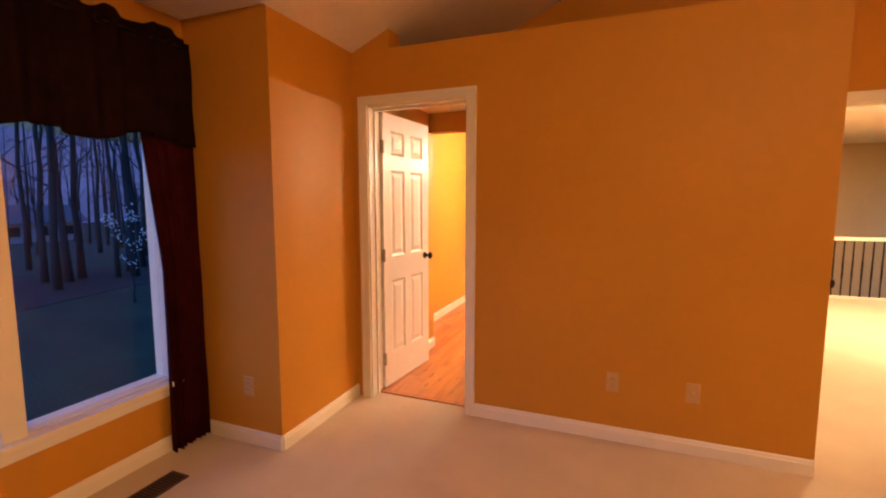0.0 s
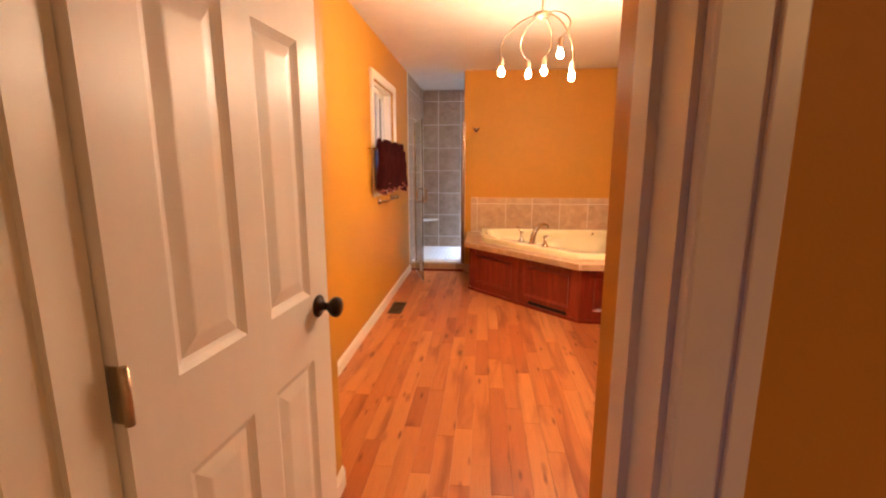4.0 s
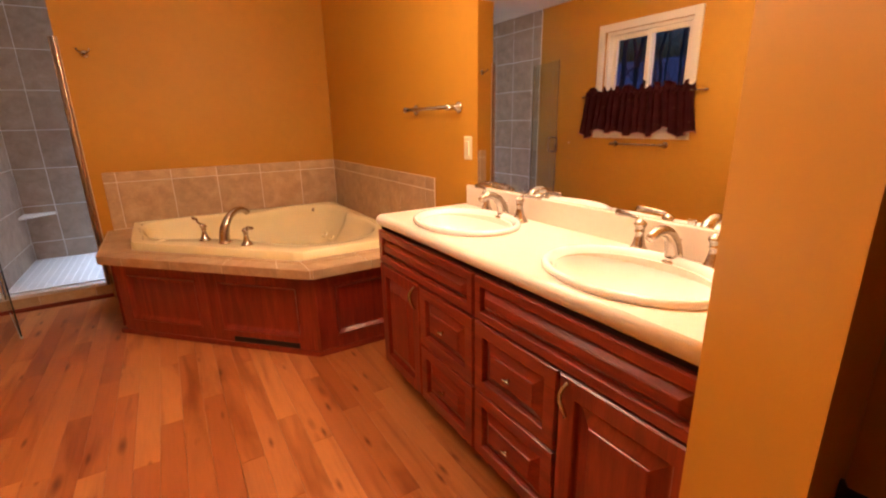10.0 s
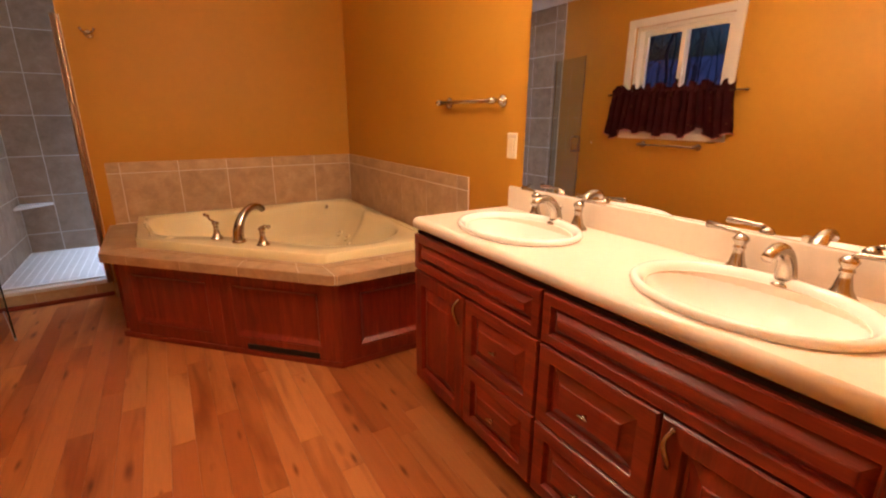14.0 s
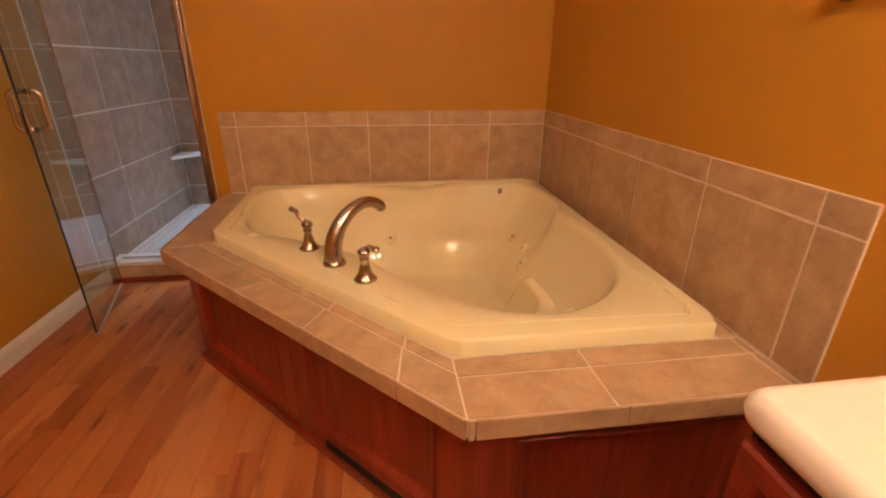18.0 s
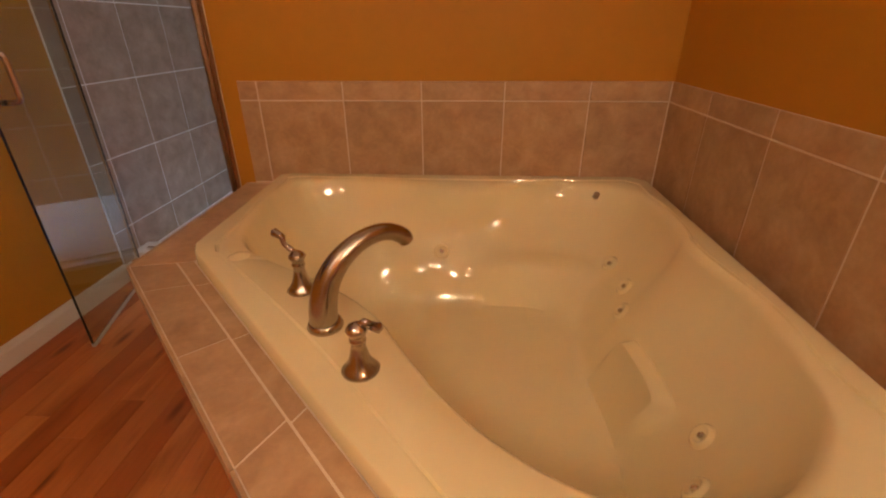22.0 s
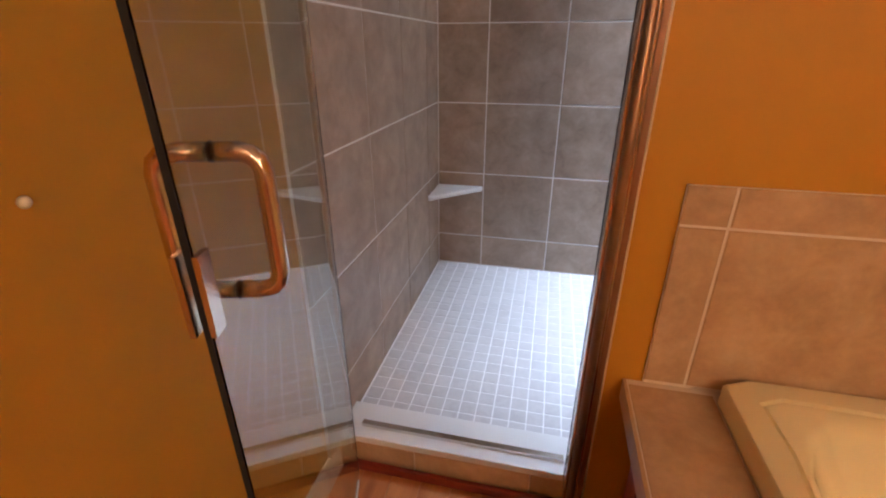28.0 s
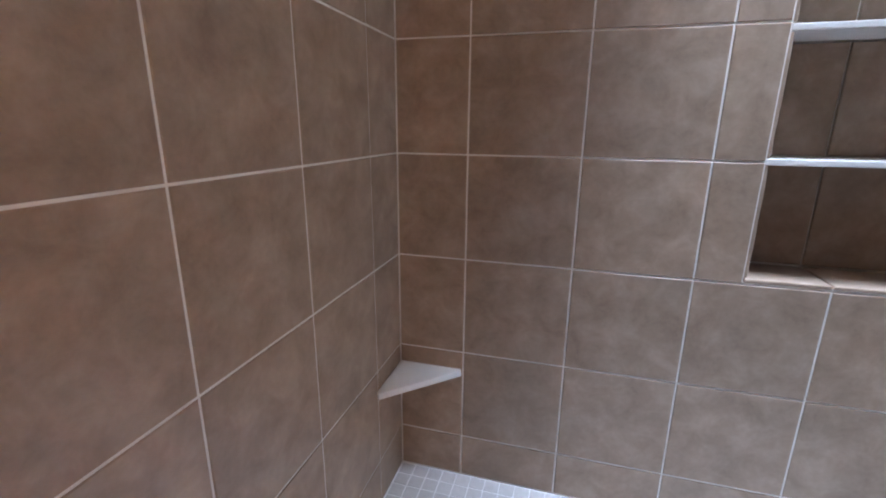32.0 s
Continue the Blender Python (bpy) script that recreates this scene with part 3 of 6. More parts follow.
# bathroom window: slider with two sashes
win = tagged(new("window_1"), "white two-sash sliding window with a plain casing, dusk outside", "window", kind="structure")
part("casing", frame_rect(bmesh.new(), XL, 1, W0, W1, WZ0, WZ1, 0.065, 0.02), TRIM, win)
part("window_sill", box(XL - 0.1, XL + 0.035, W0 - 0.05, W1 + 0.05, WZ0 - 0.024, WZ0 - 0.001, 0.004), TRIM, win)
part("window_frame", frame_rect(bmesh.new(), XL - 0.02, -1, W0 + 0.03, W1 - 0.03, WZ0 + 0.03, WZ1 - 0.03, 0.03, 0.09), TRIM, win)
WM = (W0 + W1) / 2
for k, (a, b, x) in enumerate(((W0 + 0.03, WM + 0.02, XL - 0.045), (WM - 0.02, W1 - 0.03, XL - 0.085))):
    sash = part("sash", frame_rect(bmesh.new(), x, -1, a + 0.04, b - 0.04, WZ0 + 0.07, WZ1 - 0.07, 0.04, 0.03), TRIM, win)
    pane = part("pane", box(x - 0.017, x - 0.012, a + 0.04, b - 0.04, WZ0 + 0.07, WZ1 - 0.07), GLASS, sash, "dark window glass")
    pane.visible_shadow = False
part("latch", box(XL - 0.044, XL - 0.03, WM - 0.012, WM + 0.012, 1.52, 1.58, 0.004), BRONZE, win, "small dark sash latch")

# bedroom window: wide picture window with a mullion
win2 = tagged(new("window_2"), "wide white-framed bedroom window looking out on dusk woods", "window", kind="structure")
part("casing", frame_rect(bmesh.new(), VX, 1, BW0, BW1, BZ0, BZ1, 0.085, 0.02), TRIM, win2)
part("window_sill", box(VX - 0.1, VX + 0.05, BW0 - 0.02, BW1 + 0.02, BZ0 - 0.03, BZ0 - 0.001, 0.005), TRIM, win2)
for y0, y1, z0, z1 in ((BW0, BW0 + 0.01, BZ0, BZ1), (BW1 - 0.01, BW1, BZ0, BZ1), (BW0 + 0.01, BW1 - 0.01, BZ1 - 0.01, BZ1), (BW0 + 0.01, BW1 - 0.01, BZ0, BZ0 + 0.008)):
    part("jamb_liner", joined((VX - 0.038, VX - 0.001, y0, y1, z0, z1), (VX - 0.129, VX - 0.081, y0, y1, z0, z1)), TRIM, win2)
part("mullion", box(VX - 0.1, VX + 0.012, 0.91, 1.0, BZ0, BZ1, 0.004), TRIM, win2)
for a, b in ((BW0, 0.91), (1.0, BW1)):
    sash = part("sash", frame_rect(bmesh.new(), VX - 0.04, -1, a + 0.012, b - 0.012, BZ0 + 0.012, BZ1 - 0.012, 0.012, 0.04), TRIM, win2)
    pane = part("pane", box(VX - 0.064, VX - 0.059, a + 0.012, b - 0.012, BZ0 + 0.012, BZ1 - 0.012), GLASS, sash)
    pane.visible_shadow = False

# skylight over the shower, the source of the cool light
win3 = tagged(new("window_3"), "white-framed skylight in the shower ceiling", "skylight", kind="structure")
part("shaft", joined((SKX0 - 0.02, SKX0, SKY0, SKY1, ZC + 0.101, 3.84), (SKX1, SKX1 + 0.02, SKY0, SKY1, ZC + 0.101, 3.84), (SKX0 - 0.02, SKX1 + 0.02, SKY0 - 0.02, SKY0, ZC + 0.101, 3.84), (SKX0 - 0.02, SKX1 + 0.02, SKY1, SKY1 + 0.02, ZC + 0.101, 3.84)), CEIL, win3)
pane = part("pane", box(SKX0, SKX1, SKY0, SKY1, 3.82, 3.826), GLASS, win3)
pane.visible_shadow = False
# body added for the bedroom fill light, out of view
fill_fixture = thing("bedroom_ceiling_light", (2.0, -1.0, 2.60), "unseen fixture added to hold the bedroom fill light", "ceiling light")
part("pan", lathe([(0.16, 0.03), (0.17, 0.015), (0.17, 0.005)], 24, Matrix.Translation((2.0, -1.0, 2.60))), CEIL, fill_fixture)
part("stem", tube([(2.0, -1.0, 2.63), (2.0, -1.0, vault(2.0) + 0.01)], 0.012, 10), CEIL, fill_fixture)
# unseen pendant; its drum is shaped to end the light near door-head height
pl = thing("pendant_light", (4.0, 2.84, 2.08), "unseen pendant added to light the chase, its drum shade cutting the light off above", "pendant light")
bm = lathe([(0.20, 0.0), (0.20, 0.16), (0.19, 0.165), (0.02, 0.17), (0.018, 0.164), (0.186, 0.158), (0.196, 0.0)], 28, Matrix.Translation((4.0, 2.84, 2.085)))
bmesh.ops.delete(bm, geom=[f for f in bm.faces if len(f.verts) > 4 and f.calc_center_median().z < 2.12], context="FACES_ONLY")
part("shade", bm, CEIL, pl, "added drum shade that cuts the light off above")
part("stem", tube([(4.0, 2.84, 2.25), (4.0, 2.84, vault(4.0) + 0.01)], 0.008, 10), CEIL, pl)

# ---- doors ----


def panel_door(name, place, w, h, label, knob_x, hinge_x, knob_mat):
    """Six-panel slab: its own x along the width from the hinge, faces at y 0 and 0.035."""
    d = thing(name, place, label, "door")
    st, t = 0.105, 0.035
    cols = ((st, w / 2 - 0.045), (w / 2 + 0.045, w - st))
    rows = ((0.235, 0.80), (0.98, 1.62), (1.73, h - 0.115))
    bm = bmesh.new()
    for b in ((0, st, 0, h), (w - st, w, 0, h), (w / 2 - 0.045, w / 2 + 0.045, 0.235, h - 0.115)):
        add_box(bm, b[0], b[1], 0, t, b[2], b[3])
    for z0, z1 in ((0, 0.235), (0.80, 0.98), (1.62, 1.73), (h - 0.115, h)):
        for x0, x1 in ((st, w / 2 - 0.045), (w / 2 + 0.045, w - st)):
            add_box(bm, x0, x1, 0, t, z0, z1)
    for z0, z1 in ((0, 0.235), (h - 0.115, h)):
        add_box(bm, w / 2 - 0.045, w / 2 + 0.045, 0, t, z0, z1)
    local_part("slab", bm, DOORWHITE, d)
    prof = [(0.0, 0.0), (0.012, -0.006), (0.02, -0.009), (0.05, -0.0025), (0.055, -0.002)]
    for x0, x1 in cols:
        for z0, z1 in rows:
            bm = raised(x1 - x0, z1 - z0, prof, 0.017, pose(x0, 0.0175, z0))
            merge(bm, raised(x1 - x0, z1 - z0, prof, 0.017, pose(x0, 0.0175, z0) @ Matrix.Diagonal((1, -1, 1, 1))))
            bmesh.ops.recalc_face_normals(bm, faces=bm.faces)
            local_part("panel", bm, DOORWHITE, d)
    for side in (-1, 1):
        y = 0 if side < 0 else t
        turn = Matrix.Translation((knob_x, y, 0.94)) @ Euler((radians(90 if side < 0 else -90), 0, 0)).to_matrix().to_4x4()
        k = local_part("door_knob", lathe([(0.030, 0.0), (0.032, 0.004), (0.028, 0.008), (0.013, 0.010), (0.011, 0.03), (0.018, 0.036), (0.027, 0.046), (0.029, 0.055), (0.026, 0.064), (0.015, 0.070), (0.0015, 0.071)], 24, turn), knob_mat, d, "dark bronze round door knob")
    for z in (0.22, 1.0, 1.78):
        hg = local_part("hinge", tube([(hinge_x, -0.006, z - 0.045), (hinge_x, -0.006, z + 0.045)], 0.007, 10), BRASS, d, "steel butt hinge")
        hh = link_mesh("hinge_leaf", box(hinge_x, hinge_x + 0.004, -0.004, t - 0.002, z - 0.045, z + 0.045), BRASS)
        hh.parent = hg
    return d


# hinged at the jamb and standing open against the entry wall
panel_door("bathroom_door", Matrix.Translation((-1.224, 2.815, 0.012)) @ pose(0, 0, 0, 0, 0, 84.8) @ Matrix.Translation((0, -0.035, 0)), 0.680, 2.02, "white six-panel door standing open, dark bronze knob", 0.680 - 0.066, 0.0, BRONZE)
panel_door("hall_door", Matrix.Translation((1.405, 3.68, 0.012)) @ pose(0, 0, 0, 0, 0, -90.0), 0.74, 2.02, "white six-panel hall door standing open, dark knob", 0.74 - 0.062, 0.0, BRONZE)

# ---- hall balustrade ----
rail = thing("balustrade", (3.6, 8.09, 0), "white-railed hall balustrade with dark twisted iron balusters", "railing")
part("handrail", box(1.37, 6.0, 8.06, 8.12, 0.845, 0.90, 0.012), TRIM, rail, "white handrail")
part("shoe_rail", box(1.37, 6.0, 8.065, 8.115, 0.0, 0.035, 0.006), TRIM, rail, "white shoe rail")
twist = bmesh.new()
add_box(twist, -0.007, 0.007, -0.007, 0.007, 0.03, 0.85)
for i in range(10):
    r = 0.0105
    for s in range(1):
        add_box(twist, -r, r, -r, r, 0.30 + i * 0.026, 0.315 + i * 0.026)
baluster = mesh_of("baluster", twist, BRONZE)
for i in range(34):
    piece("baluster", baluster, rail, Matrix.Translation((2.0 + i * 0.112, 8.09, 0)))
lamp = thing("hall_ceiling_light", (3.2, 6.0, 2.42), "round frosted hall ceiling light, switched on", "ceiling light")
part("diffuser", lathe([(0.02, -0.05), (0.12, -0.045), (0.16, -0.02), (0.17, 0.0)], 24, Matrix.Translation((3.2, 6.0, 2.42))), SHADE, lamp, "glowing frosted bowl")

# ---- bedroom: curtains, outlets, floor register ----


HEM = []


def drape(y0, y1, z0, z1, x, depth, folds, pinch=0.0, top_y=None, seed=0.0, wave=0.0, swag=0.0, ruffle=0.0, flare=0.0):
    """Gathered cloth that hangs in a wall's plane x: folds run down, pinch draws the middle in, swag scallops the hem."""
    bm = bmesh.new()
    nu, nv = folds * 10, 26
    grid = []
    for j in range(nv + 1):
        v = j / nv
        row = []
        for i in range(nu + 1):
            u = i / nu
            span0, span1 = y0, y1
            if top_y:
                k = max(0.0, 1 - v / 0.42) ** 1.15
                span0 = y0 + (top_y - y0) * k
            span0, span1 = span0 + flare * (1 - v), span1 - flare * (1 - v)
            y = span0 + (span1 - span0) * u
            ph = 2 * math.pi * folds * u + seed + 0.7 * math.sin(3.1 * u * folds + seed)
            amp = depth * (0.45 + 0.55 * v) * (1 + 0.3 * math.sin(5 * u + seed))
            if ruffle:
                # a rod pocket draws the cloth in under the standing ruffle
                amp *= 1 - 0.45 * math.exp(-((v - 0.14) / 0.05) ** 2)
            lowz = z0 + swag * (0.5 - 0.5 * math.cos(2 * math.pi * u * max(1, folds // 3) + seed)) + wave * noise.noise((u * 6, seed, 0.0))
            topz = z1 + ruffle * (0.5 + 0.5 * math.sin(ph * 0.5 + 2.3 * math.sin(u * 17)))
            z = topz + (lowz - topz) * v
            row.append(bm.verts.new((x + depth * 1.2 + amp * math.sin(ph) + 0.01 * noise.noise((u * 9, v * 4, seed)), y + 0.25 * amp * math.cos(ph), z)))
        grid.append(row)
    for a, b in zip(grid, grid[1:]):
        for i in range(nu):
            bm.faces.new((a[i], a[i + 1], b[i + 1], b[i]))
    for f in bm.faces:
        f.smooth = True
    HEM[:] = [v.co.copy() for v in grid[-1]]
    bmesh.ops.solidify(bm, geom=list(bm.faces), thickness=0.003)
    return bm


cur = thing("curtain", (VX + 0.06, 1.75, 0.0), "dark wine floor-length curtain tied at the window's side", "curtain")
part("panel", drape(1.615, 1.835, 0.012, 1.78, VX + 0.035, 0.022, 7, top_y=1.53, seed=1.3), DRAPE, cur)
val = thing("valance", (VX + 0.1, 0.8, 2.3), "dark wine gathered valance over the bedroom window", "curtain")
part("cloth", drape(-0.5, 1.81, 1.68, 2.25, VX + 0.05, 0.040, 17, seed=0.4, swag=0.05, wave=0.03), VALANCE, val)
part("header", drape(-0.5, 1.79, 2.21, 2.27, VX + 0.062, 0.022, 26, seed=1.1, ruffle=0.04), VALANCE, val, "ruffled header above the rod")
part("rod", tube([(VX + 0.09, -0.55, 2.22), (VX + 0.09, 1.82, 2.22)], 0.011), BRONZE, val, "dark curtain rod")
for y in (-0.5, 0.7, 1.79):
    part("bracket", box(VX, VX + 0.09, y - 0.008, y + 0.008, 2.212, 2.228, 0.002), BRONZE, val)


def wall_plate(name, m, gangs, kind, label, category, PLATE=TANPLATE):
    """A cover plate in its own x (width), z (height), face towards -y."""
    p = thing(name, m, label, category)
    w = 0.07 + 0.046 * (gangs - 1)
    local_part("cover", raised(w, 0.115, [(0.0, 0.0), (0.004, 0.003), (0.008, 0.004)], 0.003, pose(-w / 2, 0.003, -0.0575)), PLATE, p)
    for g in range(gangs):
        x = (g - (gangs - 1) / 2) * 0.046
        if kind == "toggle":
            up = 1 if (g * 7 + gangs) % 3 else -1
            local_part("toggle", box(-0.004, 0.004, -0.013, -0.003, -0.006, 0.006, 0.0015), TOGGLE, p).matrix_basis = Matrix.Translation((x, 0, 0)) @ pose(0, 0, 0, -28 * up)
            for s in (-1, 1):
                local_part("screw", lathe([(0.003, 0), (0.003, 0.001), (0.001, 0.0015)], 8, pose(x, -0.0035, s * 0.03, 90)), PLATE, p)
        elif kind == "rocker":
            local_part("rocker", box(x - 0.016, x + 0.016, -0.009, -0.003, -0.033, 0.033, 0.003), PLATE, p)
        elif kind == "duplex":
            for s in (-1, 1):
                r = local_part("socket", box(x - 0.016, x + 0.016, -0.0075, -0.003, s * 0.02 - 0.013, s * 0.02 + 0.013, 0.004), PLATE, p)
                slot = link_mesh("slots", joined((x - 0.008, x - 0.006, -0.0078, -0.0072, s * 0.02 - 0.004, s * 0.02 + 0.005), (x + 0.006, x + 0.008, -0.0078, -0.0072, s * 0.02 - 0.004, s * 0.02 + 0.005)), DARK)
                slot.parent = r
        else:
            local_part("jack", lathe([(0.006, 0), (0.006, 0.008), (0.004, 0.010)], 12, pose(x, -0.0035, 0, 90)), BRASS, p)
    return p


wall_plate("wall_outlet", pose(0.395, YD, 0.353), 1, "duplex", "tan power outlet low on the gold wall", "outlet", OUTLETTAN)
wall_plate("cable_jack", pose(0.81, YD, 0.35), 1, "jack", "tan cable plate low on the gold wall", "outlet", OUTLETTAN)
wall_plate("wall_outlet", pose(-1.56, NOOK_Y, 0.344), 1, "duplex", "tan power outlet beside the window curtain", "outlet", OUTLETTAN)
wall_plate("light_switch", pose(-0.41, 3.02, 1.241, 0, 0, -90), 4, "toggle", "four-gang almond toggle switch plate in the entry", "light switch")
wall_plate("light_switch", pose(0.53, 3.931, 1.205, 0, 0, 9.6), 2, "toggle", "two-gang almond switch plate in the dark toilet alcove", "light switch")
wall_plate("wall_outlet", pose(XR, 5.625, 1.125, 0, 0, -90), 1, "rocker", "almond outlet plate on the gold wall beside the mirror", "outlet", PLATE)


def register(m, w, d, label):
    """A floor register in its own x and y, lying on z 0."""
    g = thing("floor_register", m, label, "vent")
    bm = joined((-w / 2, w / 2, -d / 2, -d / 2 + 0.014, 0.0, 0.006), (-w / 2, w / 2, d / 2 - 0.014, d / 2, 0.0, 0.006), (-w / 2, -w / 2 + 0.014, -d / 2 + 0.014, d / 2 - 0.014, 0.0, 0.006), (w / 2 - 0.014, w / 2, -d / 2 + 0.014, d / 2 - 0.014, 0.0, 0.006))
    local_part("frame", bm, VENTMETAL, g)
    local_part("backing", box(-w / 2 + 0.014, w / 2 - 0.014, -d / 2 + 0.014, d / 2 - 0.014, 0.0005, 0.0015), DARK, g)
    n = int((d - 0.03) / 0.016)
    slat = mesh_of("slat", box(-w / 2 + 0.014, w / 2 - 0.014, -0.0035, 0.0035, 0.002, 0.0055), VENTMETAL)
    for i in range(n):
        o = new("slat", slat)
        o.parent = g
        o.matrix_basis = Matrix.Translation((0, -d / 2 + 0.024 + i * (d - 0.044) / max(1, n - 1), 0))
    return g


register(pose(-1.665, 1.34, 0.001, 0, 0, 0), 0.12, 0.30, "brown metal floor register in the carpet")
register(pose(-1.475, 6.29, 0.001), 0.13, 0.33, "brown metal floor register in the plank floor")

# ---- vanity ----
VF, VB, VT = 0.397, XR - 0.002, 0.785          # cabinet face, back and top
FRONT = [(0.0, 0.0), (0.004, 0.006), (0.046, 0.006), (0.049, 0.001), (0.052, -0.010), (0.058, -0.0105), (0.088, 0.004), (0.090, 0.0075), (0.094, 0.0085)]
NARROW = [(0.0, 0.0), (0.004, 0.006), (0.032, 0.006), (0.035, 0.001), (0.038, -0.010), (0.042, -0.0105), (0.060, 0.004), (0.062, 0.0075), (0.065, 0.0085)]


def on_front(y, z):
    """Own x runs towards -y along the cabinet face, own -y looks out into the room."""
    return Matrix.Translation((VF, y, z)) @ pose(0, 0, 0, 0, 0, -90)


def pull(parent, y, z):
    """A small bow handle that stands upright."""
    pts = arc(lambda s: (VF - 0.022 - 0.022 * math.sin(math.pi * s) * (0.9 + 0.2 * s), y + 0.008 * math.sin(2 * math.pi * s), z + 0.048 - 0.096 * s), 14)
    bm = tube(pts, [0.0045 + 0.0025 * math.sin(math.pi * i / 14) for i in range(15)], 10)
    for p in (pts[0], pts[-1]):
        merge(bm, tube([(VF - 0.016, p[1], p[2]), (VF - 0.026, p[1], p[2])], 0.006, 10))
    o = link_mesh("handle", bm, NICKEL)
    o.parent = parent
    return tagged(o, "curved nickel pull")


def knob(parent, y, z):
    o = link_mesh("knob", tube([(VF - 0.018, y, z), (VF - 0.036, y, z)], 0.0045, 10), NICKEL)
    bar = link_mesh("knob_bar", tube([(VF - 0.038, y - 0.017, z), (VF - 0.038, y - 0.010, z), (VF - 0.038, y + 0.010, z), (VF - 0.038, y + 0.017, z)], [0.003, 0.0048, 0.0048, 0.003], 10), NICKEL)
    for q in (o, bar):
        q.parent = parent
        tagged(q, "small nickel bar knob")


def vanity_unit(y1, y0, door_first, label):
    """One unit from y1 down to y0: a false drawer over a door and two drawers."""
    u = thing("vanity_cabinet", (0, 0, 0), label, "cabinet", "vanity cabinets")
    part("body", joined((VF + 0.002, VB, y0, y0 + 0.018, 0.082, VT), (VF + 0.002, VB, y1 - 0.018, y1, 0.082, VT), (VF + 0.02, VB, y0 + 0.018, y1 - 0.018, 0.082, 0.10), (VB - 0.012, VB, y0 + 0.018, y1 - 0.018, 0.10, VT)), CHERRY_Z, u)
    # toe kick and the sheet behind the fronts carry painted shade
    part("toe_kick", box(VF + 0.075, VF + 0.09, y0, y1, 0.0, 0.082), SHADOWGAP, u, "recessed toe kick, coloured dark as its shade")
    part("gap_shade", joined((VF, VF + 0.0018, y0, y1, 0.082, VT)), SHADOWGAP, u)
    g = 0.004
    mid = (y1 + y0) / 2
    part("false_drawer", raised(y1 - y0 - 2 * g, 0.154, NARROW, 0.014, on_front(y1 - g, 0.620)), CHERRY_Y, u)
    dy1, ry1 = (y1, mid) if door_first else (mid, y1)
    dd = part("door", raised(mid - y0 - 2 * g, 0.522, [(i * 1.2, h) for i, h in FRONT], 0.014, on_front(dy1 - g, 0.090)), CHERRY_Z, u)
    pull(dd, (dy1 - (mid - y0) + 0.035) if door_first else (dy1 - 0.035), 0.545)
    for z, h in ((0.090, 0.257), (0.353, 0.259)):
        dr = part("drawer", raised(mid - y0 - 2 * g, h, FRONT, 0.014, on_front(ry1 - g, z)), CHERRY_Y, u)
        knob(dr, ry1 - (mid - y0) / 2, z + h / 2)
    return u


vanity_unit(5.644, 4.868, True, "red cherry vanity cabinet with raised panels beside the tub")
vanity_unit(4.866, 4.082, False, "red cherry vanity cabinet with raised panels beside the partition")

SINKS = ((0.605, 5.25), (0.605, 4.455))
TOP_Z = 0.845
top = thing("countertop", (0.63, 4.88, TOP_Z), "cream solid-surface vanity top with backsplash and side splash", "countertop")


NOSE = 0.024                                   # half the counter's thickness


def counter_slab():
    """The flat of the counter, up to the middle of its nosing, with two oval cut-outs."""
    bm = bmesh.new()
    x0, x1, ya, yb = 0.365 + NOSE, XR - 0.001, 4.082, 5.658 - NOSE
    outer = [(x0, ya), (x1, ya), (x1, yb), (x0, yb)]
    loops = [outer] + [[(cx + 0.168 * math.cos(a), cy + 0.225 * math.sin(a)) for a in (2 * math.pi * i / 40 for i in range(40))] for cx, cy in SINKS]
    edges = []
    for lp in loops:
        vs = [bm.verts.new((x, y, TOP_Z)) for x, y in lp]
        edges += [bm.edges.new((vs[i], vs[(i + 1) % len(vs)])) for i in range(len(vs))]
    bmesh.ops.triangle_fill(bm, use_beauty=True, use_dissolve=False, edges=edges)
    res = bmesh.ops.extrude_face_region(bm, geom=list(bm.faces))
    bmesh.ops.translate(bm, verts=[v for v in res["geom"] if isinstance(v, bmesh.types.BMVert)], vec=(0, 0, -2 * NOSE))
    bmesh.ops.recalc_face_normals(bm, faces=bm.faces)
    return bm


part("slab", counter_slab(), COUNTER, top)
nx0, ny1, nz = 0.365 + NOSE, 5.658 - NOSE, TOP_Z - NOSE
path = [(nx0, 4.083, nz), (nx0, 4.6, nz), (nx0, 5.2, nz), (nx0, ny1 - 0.012, nz)] + [(nx0 + 0.012 - 0.012 * math.cos(q), ny1 - 0.012 + 0.012 * math.sin(q), nz) for q in (0.4, 0.8, 1.2)] + [(nx0 + 0.012, ny1, nz), (0.6, ny1, nz), (XR - 0.001, ny1, nz)]
part("nosing", tube(path, NOSE, 24), COUNTER, top, "rounded front edge")
part("backsplash", box(XR - 0.021, XR - 0.001, 4.082, 5.612, TOP_Z + 0.0002, 0.945, 0.004), COUNTER, top)


